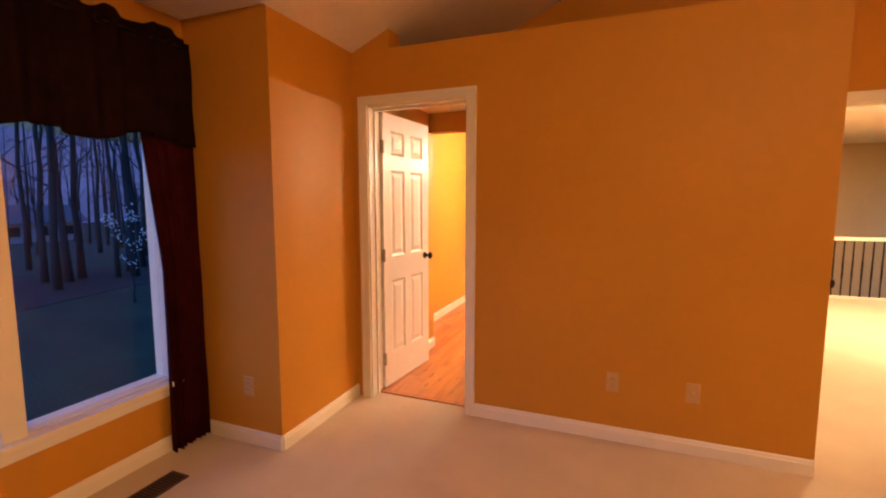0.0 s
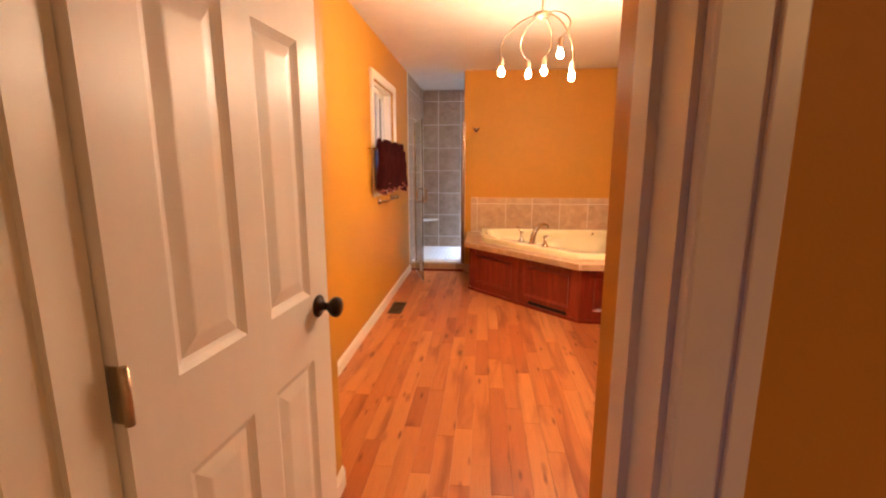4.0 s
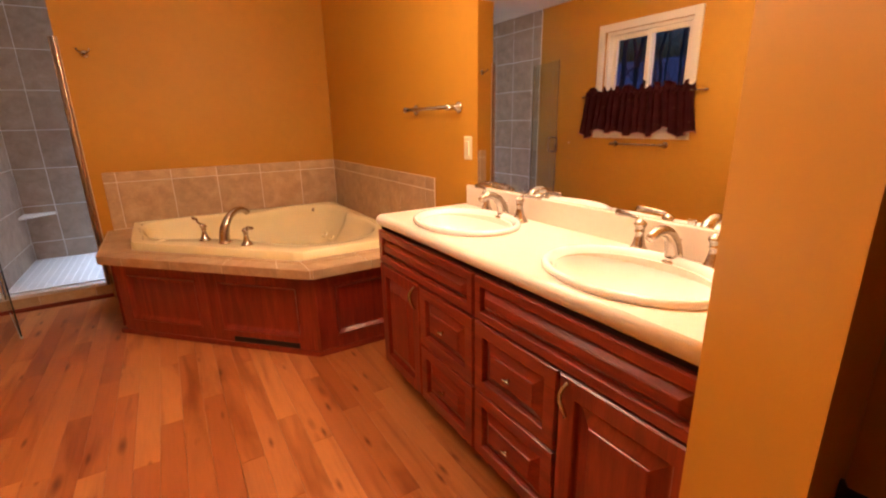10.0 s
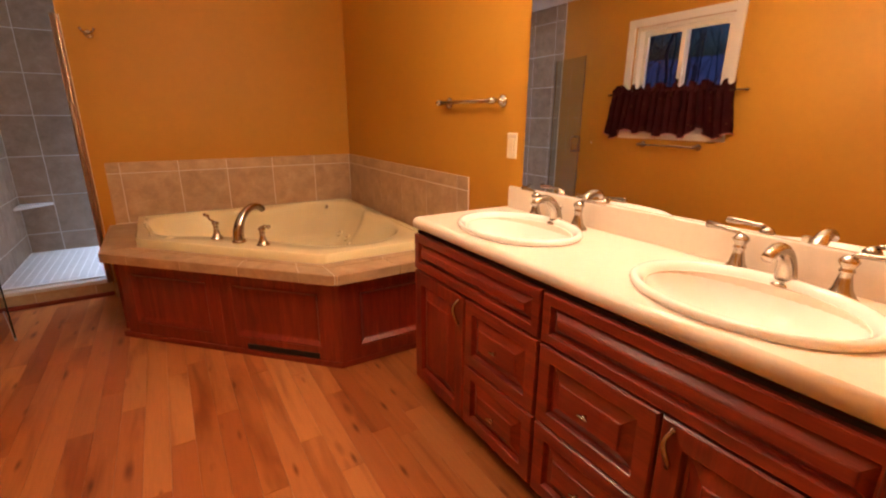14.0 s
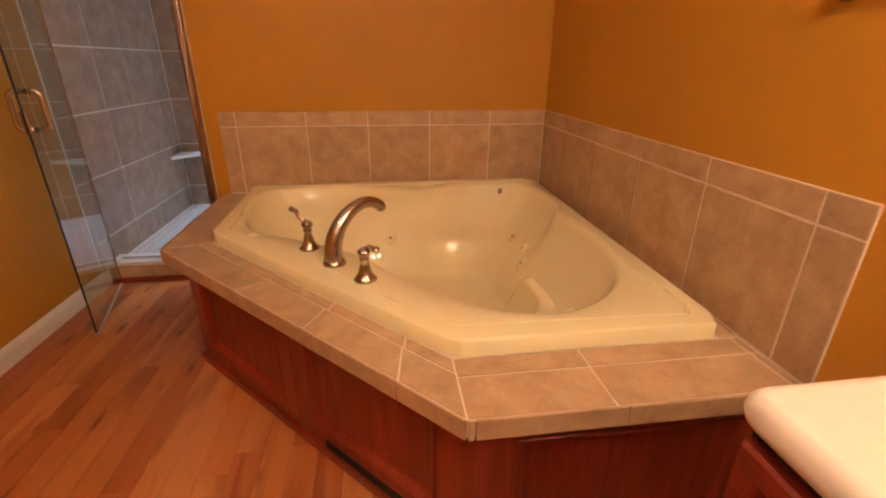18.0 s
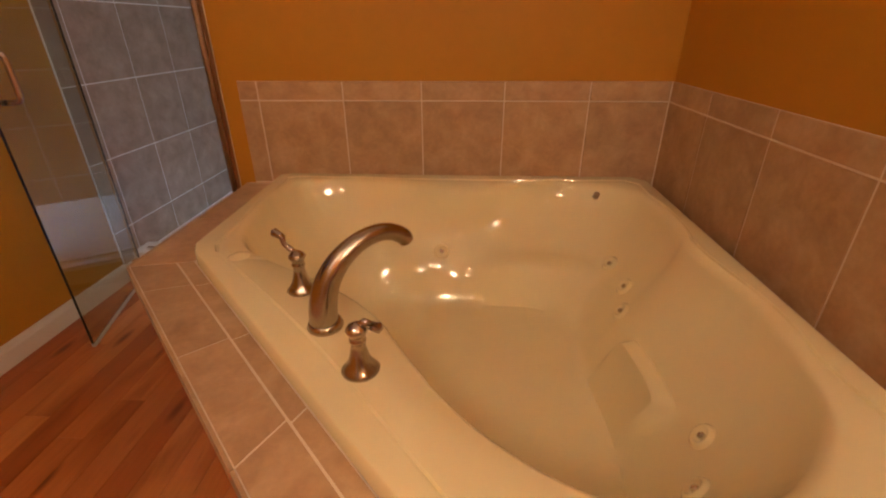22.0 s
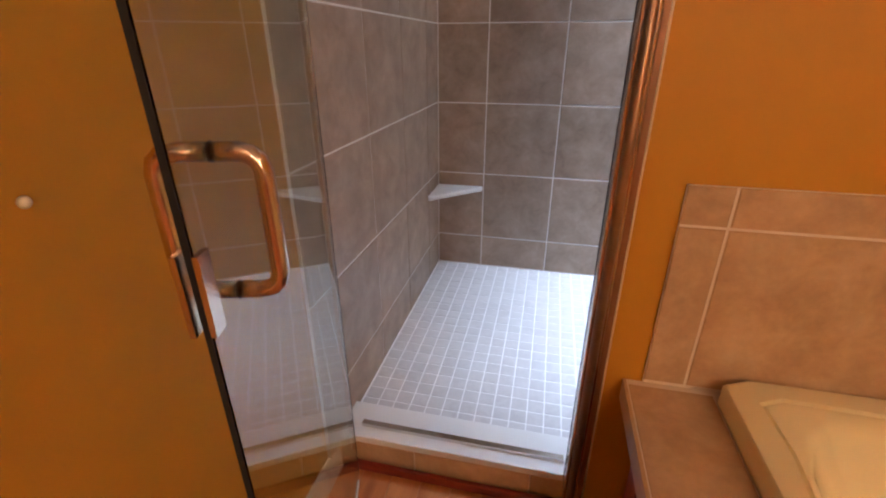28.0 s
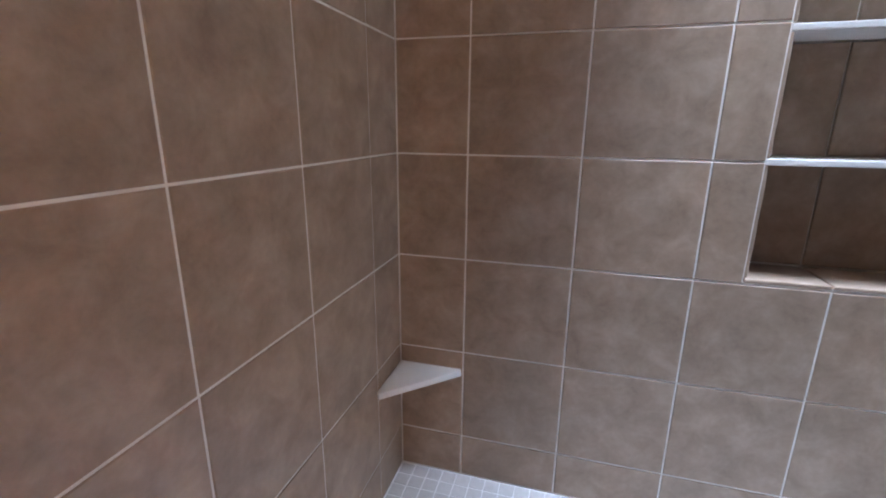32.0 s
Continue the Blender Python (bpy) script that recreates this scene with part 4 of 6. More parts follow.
def oval_sink(c, label):
    cx, cy = c
    s = thing("sink", (cx, cy, TOP_Z), label, "sink", "vanity sinks")
    prof = [(1.0, 0.0), (1.028, 0.003), (1.04, 0.010), (1.032, 0.017), (1.008, 0.0215), (0.975, 0.022), (0.94, 0.018), (0.908, 0.009), (0.875, -0.007), (0.835, -0.03), (0.77, -0.06), (0.66, -0.09), (0.50, -0.115), (0.32, -0.130), (0.12, -0.137)]
    bm = bmesh.new()
    rings = []
    for k, z in prof:
        rings.append([bm.verts.new((0.195 * k * math.cos(a) + (0.02 * (1 - k) if k < 0.9 else 0.0), 0.255 * k * math.sin(a), z)) for a in (2 * math.pi * i / 48 for i in range(48))])
    for a, b in zip(rings, rings[1:]):
        for i in range(48):
            bm.faces.new((a[i], a[(i + 1) % 48], b[(i + 1) % 48], b[i]))
    bm.faces.new(rings[-1])
    for f in bm.faces:
        f.smooth = True
    bmesh.ops.recalc_face_normals(bm, faces=bm.faces)
    local_part("bowl", bm, CHINA, s)
    local_part("drain", lathe([(0.024, 0.0), (0.024, 0.003), (0.016, 0.004), (0.014, 0.001), (0.002, 0.002)], 20, Matrix.Translation((0.0176, 0, -0.1368))), CHROME, s, "round chrome drain")
    return s


first = oval_sink(SINKS[0], "white oval drop-in china sink in the cream top")
copy_thing(first, Matrix.Translation((SINKS[1][0], SINKS[1][1], TOP_Z)))

BELL = [(0.028, 0.0), (0.029, 0.003), (0.024, 0.008), (0.016, 0.022), (0.0115, 0.042), (0.010, 0.052), (0.0125, 0.055), (0.0125, 0.058), (0.010, 0.061), (0.013, 0.067), (0.0165, 0.074), (0.013, 0.080), (0.006, 0.085), (0.002, 0.087)]


def tap(parent, at, turn, scale=1.0, lever=0.08, tilt=0.0):
    """A bell-based lever handle; the lever points along its own x."""
    h = local_part("tap_handle", lathe(BELL, 24), NICKEL, parent, "bell-shaped nickel tap handle")
    h.matrix_basis = Matrix.Translation(at) @ pose(0, 0, 0, 0, 0, turn) @ Matrix.Scale(scale, 4)
    up = 0.082
    lv = link_mesh("lever", tube([(0.0, 0, up), (0.012, 0, up + 0.006), (0.024, 0, up + 0.006 + tilt * 0.3), (lever * 0.6, 0, up + 0.008 + tilt * 0.7), (lever, 0, up + 0.008 + tilt), (lever + 0.004, 0, up + 0.008 + tilt)], [0.004, 0.0055, 0.0045, 0.0065, 0.0085, 0.003], 12), NICKEL)
    lv.parent = h
    return h


def vanity_faucet(cy, label):
    f = thing("faucet", (0.803, cy, TOP_Z), label, "faucet", "vanity faucets")
    local_part("spout_base", lathe([(0.03, 0), (0.03, 0.004), (0.026, 0.008), (0.022, 0.010)], 24), NICKEL, f)
    pts = arc(lambda s: (0.004 - 0.125 * (1 - math.cos(s * 2.2)) / 1.59, 0, 0.006 + 0.098 * math.sin(min(s * 2.2, 2.35)) ** 0.9), 14, 0.04, 1.0)
    local_part("spout", tube(pts, [0.0255 - 0.0125 * (i / 14) ** 0.8 for i in range(15)], 18), NICKEL, f, "arched nickel spout")
    local_part("lift_rod", tube([(0.028, 0, 0.0), (0.028, 0, 0.058), (0.028, 0, 0.066)], [0.0028, 0.0028, 0.006], 10), NICKEL, f)
    tap(f, (0.0, 0.115, 0), 80, 1.26, 0.082)
    tap(f, (0.0, -0.115, 0), -80, 1.26, 0.082)
    return f


vanity_faucet(SINKS[0][1], "brushed nickel widespread faucet behind the sink beside the tub")
vanity_faucet(SINKS[1][1], "brushed nickel widespread faucet behind the sink beside the partition")

mir = thing("wall_mirror", (XR, 4.83, 1.43), "large frameless wall mirror above the vanity", "mirror")
part("glass", box(XR - 0.006, XR - 0.001, 4.10, 5.535, 0.9465, 1.913, 0.0015), MIRROR, mir)
for y in (4.45, 5.2):
    part("clip", box(XR - 0.011, XR - 0.0062, y - 0.012, y + 0.012, 0.9452, 0.964, 0.002), CHROME, mir, "small chrome mirror clip")

vl = thing("vanity_light", (XR, 4.83, 2.09), "three-light nickel vanity bar with glowing frosted bell shades", "wall light")
part("back_plate", box(XR - 0.022, XR - 0.001, 4.42, 5.24, 2.06, 2.13, 0.008), NICKEL, vl)
for y in (4.56, 4.83, 5.10):
    part("arm", tube(arc(lambda s: (XR - 0.02 - 0.10 * math.sin(s * 1.57), y, 2.095 + 0.09 * (math.cos(s * 1.57) - 1)), 8), 0.008, 10), NICKEL, vl, "nickel arm")
    part("shade", lathe([(0.024, 0.035), (0.034, 0.02), (0.052, -0.015), (0.067, -0.055), (0.080, -0.088), (0.076, -0.089), (0.02, -0.06)], 24, Matrix.Translation((XR - 0.12, y, 2.005)) @ Matrix.Diagonal((0.93, 0.93, 0.95, 1))), SHADE, vl, "glowing frosted bell shade")

# ---- ceiling light with bare bulbs on looping arms ----
FX, FY = -0.335, 5.30
HUB = 2.235
cl = thing("ceiling_light", (FX, FY, ZC), "nickel ceiling light with five bare bulbs on looping arms", "ceiling light")
part("canopy", lathe([(0.065, 0.0), (0.065, -0.012), (0.055, -0.022), (0.02, -0.028), (0.009, -0.035)], 24, Matrix.Translation((FX, FY, ZC))), BRASS, cl)
part("stem", tube([(FX, FY, ZC - 0.03), (FX, FY, HUB + 0.03)], 0.007, 10), BRASS, cl)
part("hub", lathe([(0.012, 0.035), (0.05, 0.025), (0.055, 0.012), (0.04, 0.0), (0.004, -0.012)], 24, Matrix.Translation((FX, FY, HUB))), BRASS, cl)
for k, (bx, by, bz) in enumerate(((-0.58, 5.31, 1.92), (-0.39, 5.53, 1.945), (-0.29, 5.48, 1.955), (-0.25, 5.08, 1.972), (-0.155, 5.22, 1.872))):
    c0 = Vector((FX, FY, HUB + 0.012))
    end = Vector((bx, by, bz + 0.085))
    out = Vector((bx - FX, by - FY, 0))
    swing = Vector((-out.y, out.x, 0)) * (0.5 if k % 2 else -0.45)
    a1, a2 = c0 + out * 0.55 + Vector((0, 0, 0.03)) + swing * 0.3, end + out * 0.25 + swing + Vector((0, 0, 0.09))
    pts = arc(lambda s: c0 * (1 - s) ** 3 + a1 * 3 * s * (1 - s) ** 2 + a2 * 3 * s * s * (1 - s) + end * s ** 3, 20)
    arm = part("arm", tube(pts, 0.0045, 8), BRASS, cl, "looping nickel arm")
    merge_socket = lathe([(0.012, 0.085), (0.015, 0.075), (0.0165, 0.045), (0.0165, 0.028)], 14, Matrix.Translation((bx, by, bz)))
    so = part("socket", merge_socket, BRASS, cl)
    part("bulb", lathe([(0.011, 0.028), (0.013, 0.018), (0.021, 0.0), (0.0245, -0.015), (0.022, -0.032), (0.012, -0.044), (0.002, -0.047)], 14, Matrix.Translation((bx, by, bz + 0.007)) @ Matrix.Diagonal((0.78, 0.78, 0.74, 1))), BULB, cl, "small glowing bare bulb")

# ---- corner tub on its tiled deck ----
DECK_Z, RIM_Z = 0.526, 0.575
deck_base = thing("tub_surround", (0.3, 6.8, 0), "red cherry panelled front under the tiled tub deck", "tub surround")
DA, DB_, DC = Vector((-0.862, 6.975)), Vector((0.122, 5.968)), Vector((XR - 0.002, 5.968))
diag = (DB_ - DA).normalized()
inn = Vector((-diag.y, diag.x))            # towards the wall corner
BA, BBc = DA + inn * 0.055 + Vector((0.03, 0.02)), DB_ + inn * 0.055 + Vector((0.01, 0.0))
BBc = Vector((0.150, 6.022))
BA = Vector((-0.815, 7.02))
dn = (BBc - BA).normalized()
# core takes the painted gap shade behind the cherry panels
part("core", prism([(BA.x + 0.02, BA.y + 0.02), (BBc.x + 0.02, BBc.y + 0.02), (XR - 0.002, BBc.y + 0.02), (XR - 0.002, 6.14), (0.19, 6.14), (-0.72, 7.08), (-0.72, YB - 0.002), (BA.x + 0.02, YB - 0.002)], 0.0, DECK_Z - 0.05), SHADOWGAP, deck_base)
FLATP = [(0.0, 0.0), (0.070, 0.0), (0.073, 0.003), (0.079, 0.003), (0.083, -0.002), (0.098, -0.0165), (0.106, -0.0195)]
ang = math.degrees(math.atan2(dn.y, dn.x))
L = (BBc - BA).length
m0 = Matrix.Translation((BA.x, BA.y, 0)) @ pose(0, 0, 0, 0, 0, ang)
hgt = DECK_Z - 0.05
for k in range(2):
    part("panel", raised(L / 2 - 0.035, hgt - 0.03, FLATP, 0.022, m0 @ Matrix.Translation((0.03 + k * (L / 2 - 0.03), 0.018, 0.03))), CHERRY_Z, deck_base)
part("panel", raised(XR - 0.004 - BBc.x - 0.03, hgt - 0.03, FLATP, 0.022, Matrix.Translation((BBc.x + 0.03, BBc.y + 0.018, 0.03))), CHERRY_Z, deck_base)
part("panel", raised(YB - BA.y - 0.06, hgt - 0.03, FLATP, 0.022, Matrix.Translation((BA.x + 0.018, YB - 0.02, 0.03)) @ pose(0, 0, 0, 0, 0, -90)), CHERRY_Z, deck_base)
n2 = Vector((dn.y, -dn.x))
part("corner_post", prism([tuple(BBc - dn * 0.045 + n2 * 0.004), tuple(BBc + n2 * 0.004 + Vector((0.004, -0.004))), (BBc.x + 0.045, BBc.y - 0.004), (BBc.x + 0.045, BBc.y + 0.018), tuple(BBc - dn * 0.045 - n2 * 0.018)], 0.03, hgt), CHERRY_Z, deck_base)
part("base_moulding", prism([tuple(BA + n2 * 0.014 - dn * 0.01), tuple(BBc + n2 * 0.014 + dn * 0.004), (XR - 0.003, BBc.y - 0.014), (XR - 0.003, BBc.y + 0.01), tuple(BBc - n2 * 0.01), tuple(BA - n2 * 0.01)], 0.0, 0.032, 0.004), CHERRY_X, deck_base)
vm = m0 @ Matrix.Translation((L * 0.60, -0.004, 0.036))
part("toe_vent", raised(L * 0.31, 0.030, [(0.0, 0.0), (0.004, 0.002), (0.006, -0.002)], 0.004, vm), DARK, deck_base, "dark slot vent")

tub = thing("bathtub", (0.12, 6.95, 0.0), "biscuit acrylic corner whirlpool tub with a sculpted basin", "bathtub")
PENT = [(-0.70, 7.742), (-0.69, 7.015), (0.122, 6.168), (0.822, 6.168), (0.822, 7.742)]
INNER = [(-0.64, 7.62), (-0.615, 7.20), (-0.53, 7.01), (-0.31, 6.89), (-0.11, 6.75), (-0.02, 6.60), (0.09, 6.44), (0.25, 6.315), (0.43, 6.275), (0.585, 6.345), (0.715, 6.50), (0.765, 6.75), (0.73, 6.98), (0.72, 7.09), (0.75, 7.18), (0.765, 7.40), (0.73, 7.60), (0.50, 7.67), (0.34, 7.645), (0.17, 7.575), (0.0, 7.575), (-0.17, 7.655), (-0.40, 7.68)]


def chaikin(pts, k, q=0.25):
    for _ in range(k):
        pts = [p for a, b in zip(pts, pts[1:] + pts[:1]) for p in ((a[0] + (b[0] - a[0]) * q, a[1] + (b[1] - a[1]) * q), (b[0] - (b[0] - a[0]) * q, b[1] - (b[1] - a[1]) * q))]
    return pts


def reach(poly, c, a):
    """How far a ray from c at angle a goes to the outline."""
    d, best = (math.cos(a), math.sin(a)), 9.0
    for p, q in zip(poly, poly[1:] + poly[:1]):
        ex, ey = q[0] - p[0], q[1] - p[1]
        den = d[0] * ey - d[1] * ex
        if abs(den) > 1e-9:
            s = ((p[0] - c[0]) * ey - (p[1] - c[1]) * ex) / den
            u = ((p[0] - c[0]) * d[1] - (p[1] - c[1]) * d[0]) / den
            if s > 0 and -1e-6 <= u <= 1 + 1e-6:
                best = min(best, s)
    return best


CALM = [(x, 7.65 if -0.1 < x < 0.3 and y > 7.5 else y) for x, y in INNER]   # the basin's outline below its lip, with no swell at the back
TUB_C = (0.14, 6.98)
SOFT_PENT, SOFT_IN, SOFT_CALM = chaikin(PENT, 1, 0.03), chaikin(INNER, 2), chaikin(CALM, 3)
FLOOR_POLY = chaikin([(-0.34, 7.40), (-0.28, 7.05), (0.0, 6.70), (0.22, 6.52), (0.46, 6.50), (0.50, 6.75), (0.47, 7.0), (0.49, 7.37), (0.1, 7.385)], 3)
PLAIN = ((0.04, 0.52), (0.12, 0.475), (0.26, 0.425), (0.42, 0.375), (0.58, 0.325), (0.72, 0.275), (0.86, 0.215), (0.945, 0.174), (1.0, 0.159))
LEDGE = ((0.04, 0.52), (0.12, 0.475), (0.28, 0.42), (0.48, 0.356), (0.58, 0.336), (0.74, 0.328), (0.82, 0.30), (0.92, 0.20), (1.0, 0.159))
LEAN = ((0.04, 0.525), (0.14, 0.485), (0.30, 0.425), (0.46, 0.365), (0.58, 0.325), (0.68, 0.285), (0.80, 0.235), (0.92, 0.185), (1.0, 0.158))
ARM = ((0.04, 0.525), (0.14, 0.485), (0.30, 0.425), (0.46, 0.365), (0.56, 0.330), (0.60, 0.336), (0.74, 0.330), (0.86, 0.225), (1.0, 0.159))


def window_of(a, lo, hi, k):
    """One between two angles, nothing outside them, with soft ends."""
    a = (a + math.pi) % (2 * math.pi) - math.pi
    return 0.5 * (math.tanh((a - lo) * k) - math.tanh((a - hi) * k))


def basin(a):
    """Nine (radius, height) steps from the basin's lip to its floor at angle a."""
    ri, rf, rs = reach(SOFT_IN, TUB_C, a), reach(FLOOR_POLY, TUB_C, a), reach(SOFT_CALM, TUB_C, a)
    wl, wn, wa = window_of(a, 0.72, 1.50, 14), 0.5 * (math.tanh(((a + math.pi) % (2 * math.pi) - math.pi + 1.35) * 3.5) - math.tanh(((a + math.pi) % (2 * math.pi) - math.pi - 0.17) * 13)), window_of(a, -0.58, 0.0, 22)
    out = []
    for p, l, n_, r in zip(PLAIN, LEDGE, LEAN, ARM):
        k, z = (p[i] * (1 - wl) * (1 - wn) + l[i] * wl * (1 - wn) + (n_[i] * (1 - wa) + r[i] * wa) * wn for i in (0, 1))
        rk = ri + (rs - ri) * min(1.0, k * 3)
        out.append((rk + (rf - rk) * k, z))
    return ri, out


def tub_shell():
    bm = bmesh.new()
    c, n = TUB_C, 300
    angles = sorted([2 * math.pi * i / n for i in range(n)] + [math.atan2(y - c[1], x - c[0]) % (2 * math.pi) for x, y in SOFT_PENT])
    rings = [[] for _ in range(23)]
    for a in angles:
        ro = reach(SOFT_PENT, c, a)
        ri, walls = basin(a)
        rail_r = max(ro - 0.065, ri + 0.032)
        levels = [(ro, DECK_Z + 0.001), (ro, RIM_Z - 0.006), (ro - 0.004, RIM_Z - 0.001), (ro - 0.010, RIM_Z), (rail_r + 0.003, RIM_Z), (rail_r, RIM_Z - 0.007), (rail_r - 0.003, RIM_Z - 0.007), (rail_r - 0.0075, RIM_Z - 0.0025), (ri + 0.022, RIM_Z - 0.003), (ri + 0.009, RIM_Z - 0.010), (ri, RIM_Z - 0.022)] + walls + [(walls[-1][0] * 0.93, 0.1525), (walls[-1][0] * 0.82, 0.1495), (walls[-1][0] * 0.5, 0.148)]
        for ring, (r, z) in zip(rings, levels):
            ring.append(bm.verts.new((c[0] + r * math.cos(a), c[1] + r * math.sin(a), z)))
    m = len(angles)
    for a, b in zip(rings, rings[1:]):
        for i in range(m):
            bm.faces.new((a[i], a[(i + 1) % m], b[(i + 1) % m], b[i]))
    bm.faces.new(rings[-1])
    for f in bm.faces:
        f.smooth = True
    bmesh.ops.recalc_face_normals(bm, faces=bm.faces)
    return bm


shell = part("shell", tub_shell(), ACRYLIC, tub)
shell.data.set_sharp_from_angle(angle=radians(44))


def on_basin(a, z):
    """The point of the basin's wall at an angle and a height."""
    _, w = basin(a)
    for (r0, z0), (r1, z1) in zip(w, w[1:]):
        if z0 >= z >= z1:
            s = (z0 - z) / (z0 - z1)
            return Vector((TUB_C[0] + (r0 + (r1 - r0) * s) * math.cos(a), TUB_C[1] + (r0 + (r1 - r0) * s) * math.sin(a), z))
    return Vector((TUB_C[0], TUB_C[1], z))


def jet(a, z, r=0.026):
    p = on_basin(a, z)
    nrm = (on_basin(a + 0.03, z) - on_basin(a - 0.03, z)).cross(on_basin(a, z + 0.015) - on_basin(a, z - 0.015)).normalized()
    if nrm.dot(Vector((TUB_C[0], TUB_C[1], 0.5)) - p) < 0:
        nrm = -nrm
    m = Matrix.Translation(p + nrm * 0.001) @ nrm.to_track_quat("Z", "Y").to_matrix().to_4x4()
    j = part("jet", lathe([(r * 1.25, -0.006), (r * 1.18, 0.002), (r, 0.007), (r * 0.86, 0.009), (r * 0.72, 0.0075), (r * 0.6, 0.001), (r * 0.5, 0.001)], 22, m), ACRYLIC, tub, "round whirlpool jet")
    bore = link_mesh("nozzle", lathe([(r * 0.34, 0.0), (r * 0.32, 0.006), (r * 0.2, 0.008), (r * 0.12, 0.004)], 14, m), CHROME)
    bore.parent = j


for x, y, z in ((0.054, 7.306, 0.33), (0.66, 7.40, 0.36), (0.664, 7.226, 0.36), (0.53, 7.09, 0.33), (0.647, 6.562, 0.36), (0.532, 6.491, 0.35), (0.439, 6.428, 0.35)):
    jet(math.atan2(y - TUB_C[1], x - TUB_C[0]), z)
part("overflow_cap", lathe([(0.011, -0.02), (0.011, 0.003), (0.008, 0.005)], 18, Matrix.Translation((0.605, 7.60, 0.545)) @ pose(0, 0, 0, 40)), BRASS, tub, "small round metal cap")
part("air_control", lathe([(0.03, 0), (0.03, 0.003), (0.024, 0.006), (0.018, 0.006), (0.016, 0.010), (0.004, 0.011)], 20, Matrix.Translation((-0.524, 6.965, RIM_Z - 0.006))), ACRYLIC, tub, "round air control knob")

tf = thing("tub_faucet", (-0.192, 6.658, RIM_Z - 0.0035), "brushed nickel roman tub faucet with two lever handles", "faucet")
tf.matrix_basis = Matrix.Translation((-0.192, 6.658, RIM_Z - 0.0035)) @ pose(0, 0, 0, 0, 0, 38)
local_part("spout_base", lathe([(0.037, 0), (0.038, 0.004), (0.035, 0.009), (0.034, 0.014), (0.03, 0.016)], 28), NICKEL, tf)
curve = [(-0.002, 0, 0.012), (0.0, 0, 0.045), (0.008, 0, 0.082), (0.026, 0, 0.118), (0.056, 0, 0.150), (0.094, 0, 0.172), (0.134, 0, 0.180), (0.168, 0, 0.174), (0.194, 0, 0.158), (0.203, 0, 0.145)]
girth = [0.030, 0.029, 0.0275, 0.025, 0.0225, 0.020, 0.0185, 0.018, 0.018, 0.0165]


def eased(values, k=5):
    """The values with k smooth steps from each to the next."""
    out = []
    for i in range(len(values) - 1):
        a, b, c, d = (values[min(max(j, 0), len(values) - 1)] for j in (i - 1, i, i + 1, i + 2))
        for u in (j / k for j in range(k)):
            out.append(b + (c - a) * (u / 2) + (a * 2 - b * 5 + c * 4 - d) * (u * u / 2) + (b * 3 - a - c * 3 + d) * (u ** 3 / 2))
    return out + [values[-1]]


local_part("spout", tube([tuple(p) for p in eased([Vector(p) for p in curve])], eased(girth), 28), NICKEL, tf, "tall arched nickel spout")
tap(tf, (0.010, 0.172, 0), 130, 1.22, 0.042, 0.03)
tap(tf, (0.002, -0.165, 0), -38, 1.22, 0.034, -0.012)

# ---- small fittings on the walls ----


def towel_bar(a, b, out, label):
    """A bar from a to b, held off the wall; out points from the wall into the room."""
    a, b, out = Vector(a), Vector(b), Vector(out)
    t = thing("towel_bar", (a + b) / 2, label, "towel bar")
    d = (b - a).normalized()
    part("bar", tube([a - d * 0.02, b + d * 0.02], 0.0095, 14), NICKEL, t)
    for p in (a, b):
        m = (look(p, p + out) @ pose(0, 0, 0, 180))
        part("post", lathe([(0.030, -0.066), (0.030, -0.060), (0.024, -0.054), (0.013, -0.046), (0.011, -0.02), (0.016, -0.008), (0.016, 0.010), (0.011, 0.016), (0.002, 0.018)], 20, m), NICKEL, t, "turned nickel post")
    return t


towel_bar((XR - 0.068, 6.155, 1.322), (XR - 0.068, 5.70, 1.322), (-1, 0, 0), "brushed nickel towel bar on the gold wall above the tub")
towel_bar((XL + 0.068, 6.16, 1.018), (XL + 0.068, 6.68, 1.018), (1, 0, 0), "brushed nickel towel bar under the window")

hk = thing("robe_hook", (-0.776, YB, 1.74), "double nickel robe hook on the gold wall", "hook")
part("rosette", lathe([(0.026, 0.0), (0.026, 0.005), (0.018, 0.012), (0.010, 0.016)], 20, pose(-0.776, YB - 0.001, 1.735, 90)), CHROME, hk)
for s in (-1, 1):
    part("prong", tube([(-0.776, YB - 0.014, 1.735), (-0.776 + s * 0.014, YB - 0.04, 1.735), (-0.776 + s * 0.03, YB - 0.05, 1.75), (-0.776 + s * 0.036, YB - 0.05, 1.765)], [0.006, 0.006, 0.006, 0.008], 10), NICKEL, hk)
tagged(link_mesh("wall_bumper", lathe([(0.007, 0.0), (0.007, 0.003), (0.005, 0.006), (0.001, 0.007)], 16, Matrix.Translation((XL + 0.0005, 7.287, 1.009)) @ pose(0, 0, 0, 0, 90)), PLATE), "small white bumper on the gold wall", "bumper")

cc = thing("cafe_curtain", (XL + 0.08, 6.4, 1.47), "short wine cafe curtain with sprigs and a braided hem", "curtain")
part("cloth", drape(5.86, 7.06, 1.085, 1.475, XL + 0.046, 0.030, 16, seed=2.1, swag=0.06, wave=0.07, flare=0.05), CAFE, cc)
part("braid", tube([p + Vector((0.002, 0, 0.002)) for p in HEM], 0.0045, 6), BRAID, cc, "rose braid along the hem")
part("heading", drape(5.90, 7.02, 1.455, 1.505, XL + 0.040, 0.026, 22, seed=0.7, ruffle=0.045), CAFE, cc, "bunched ruffle standing above the rod")
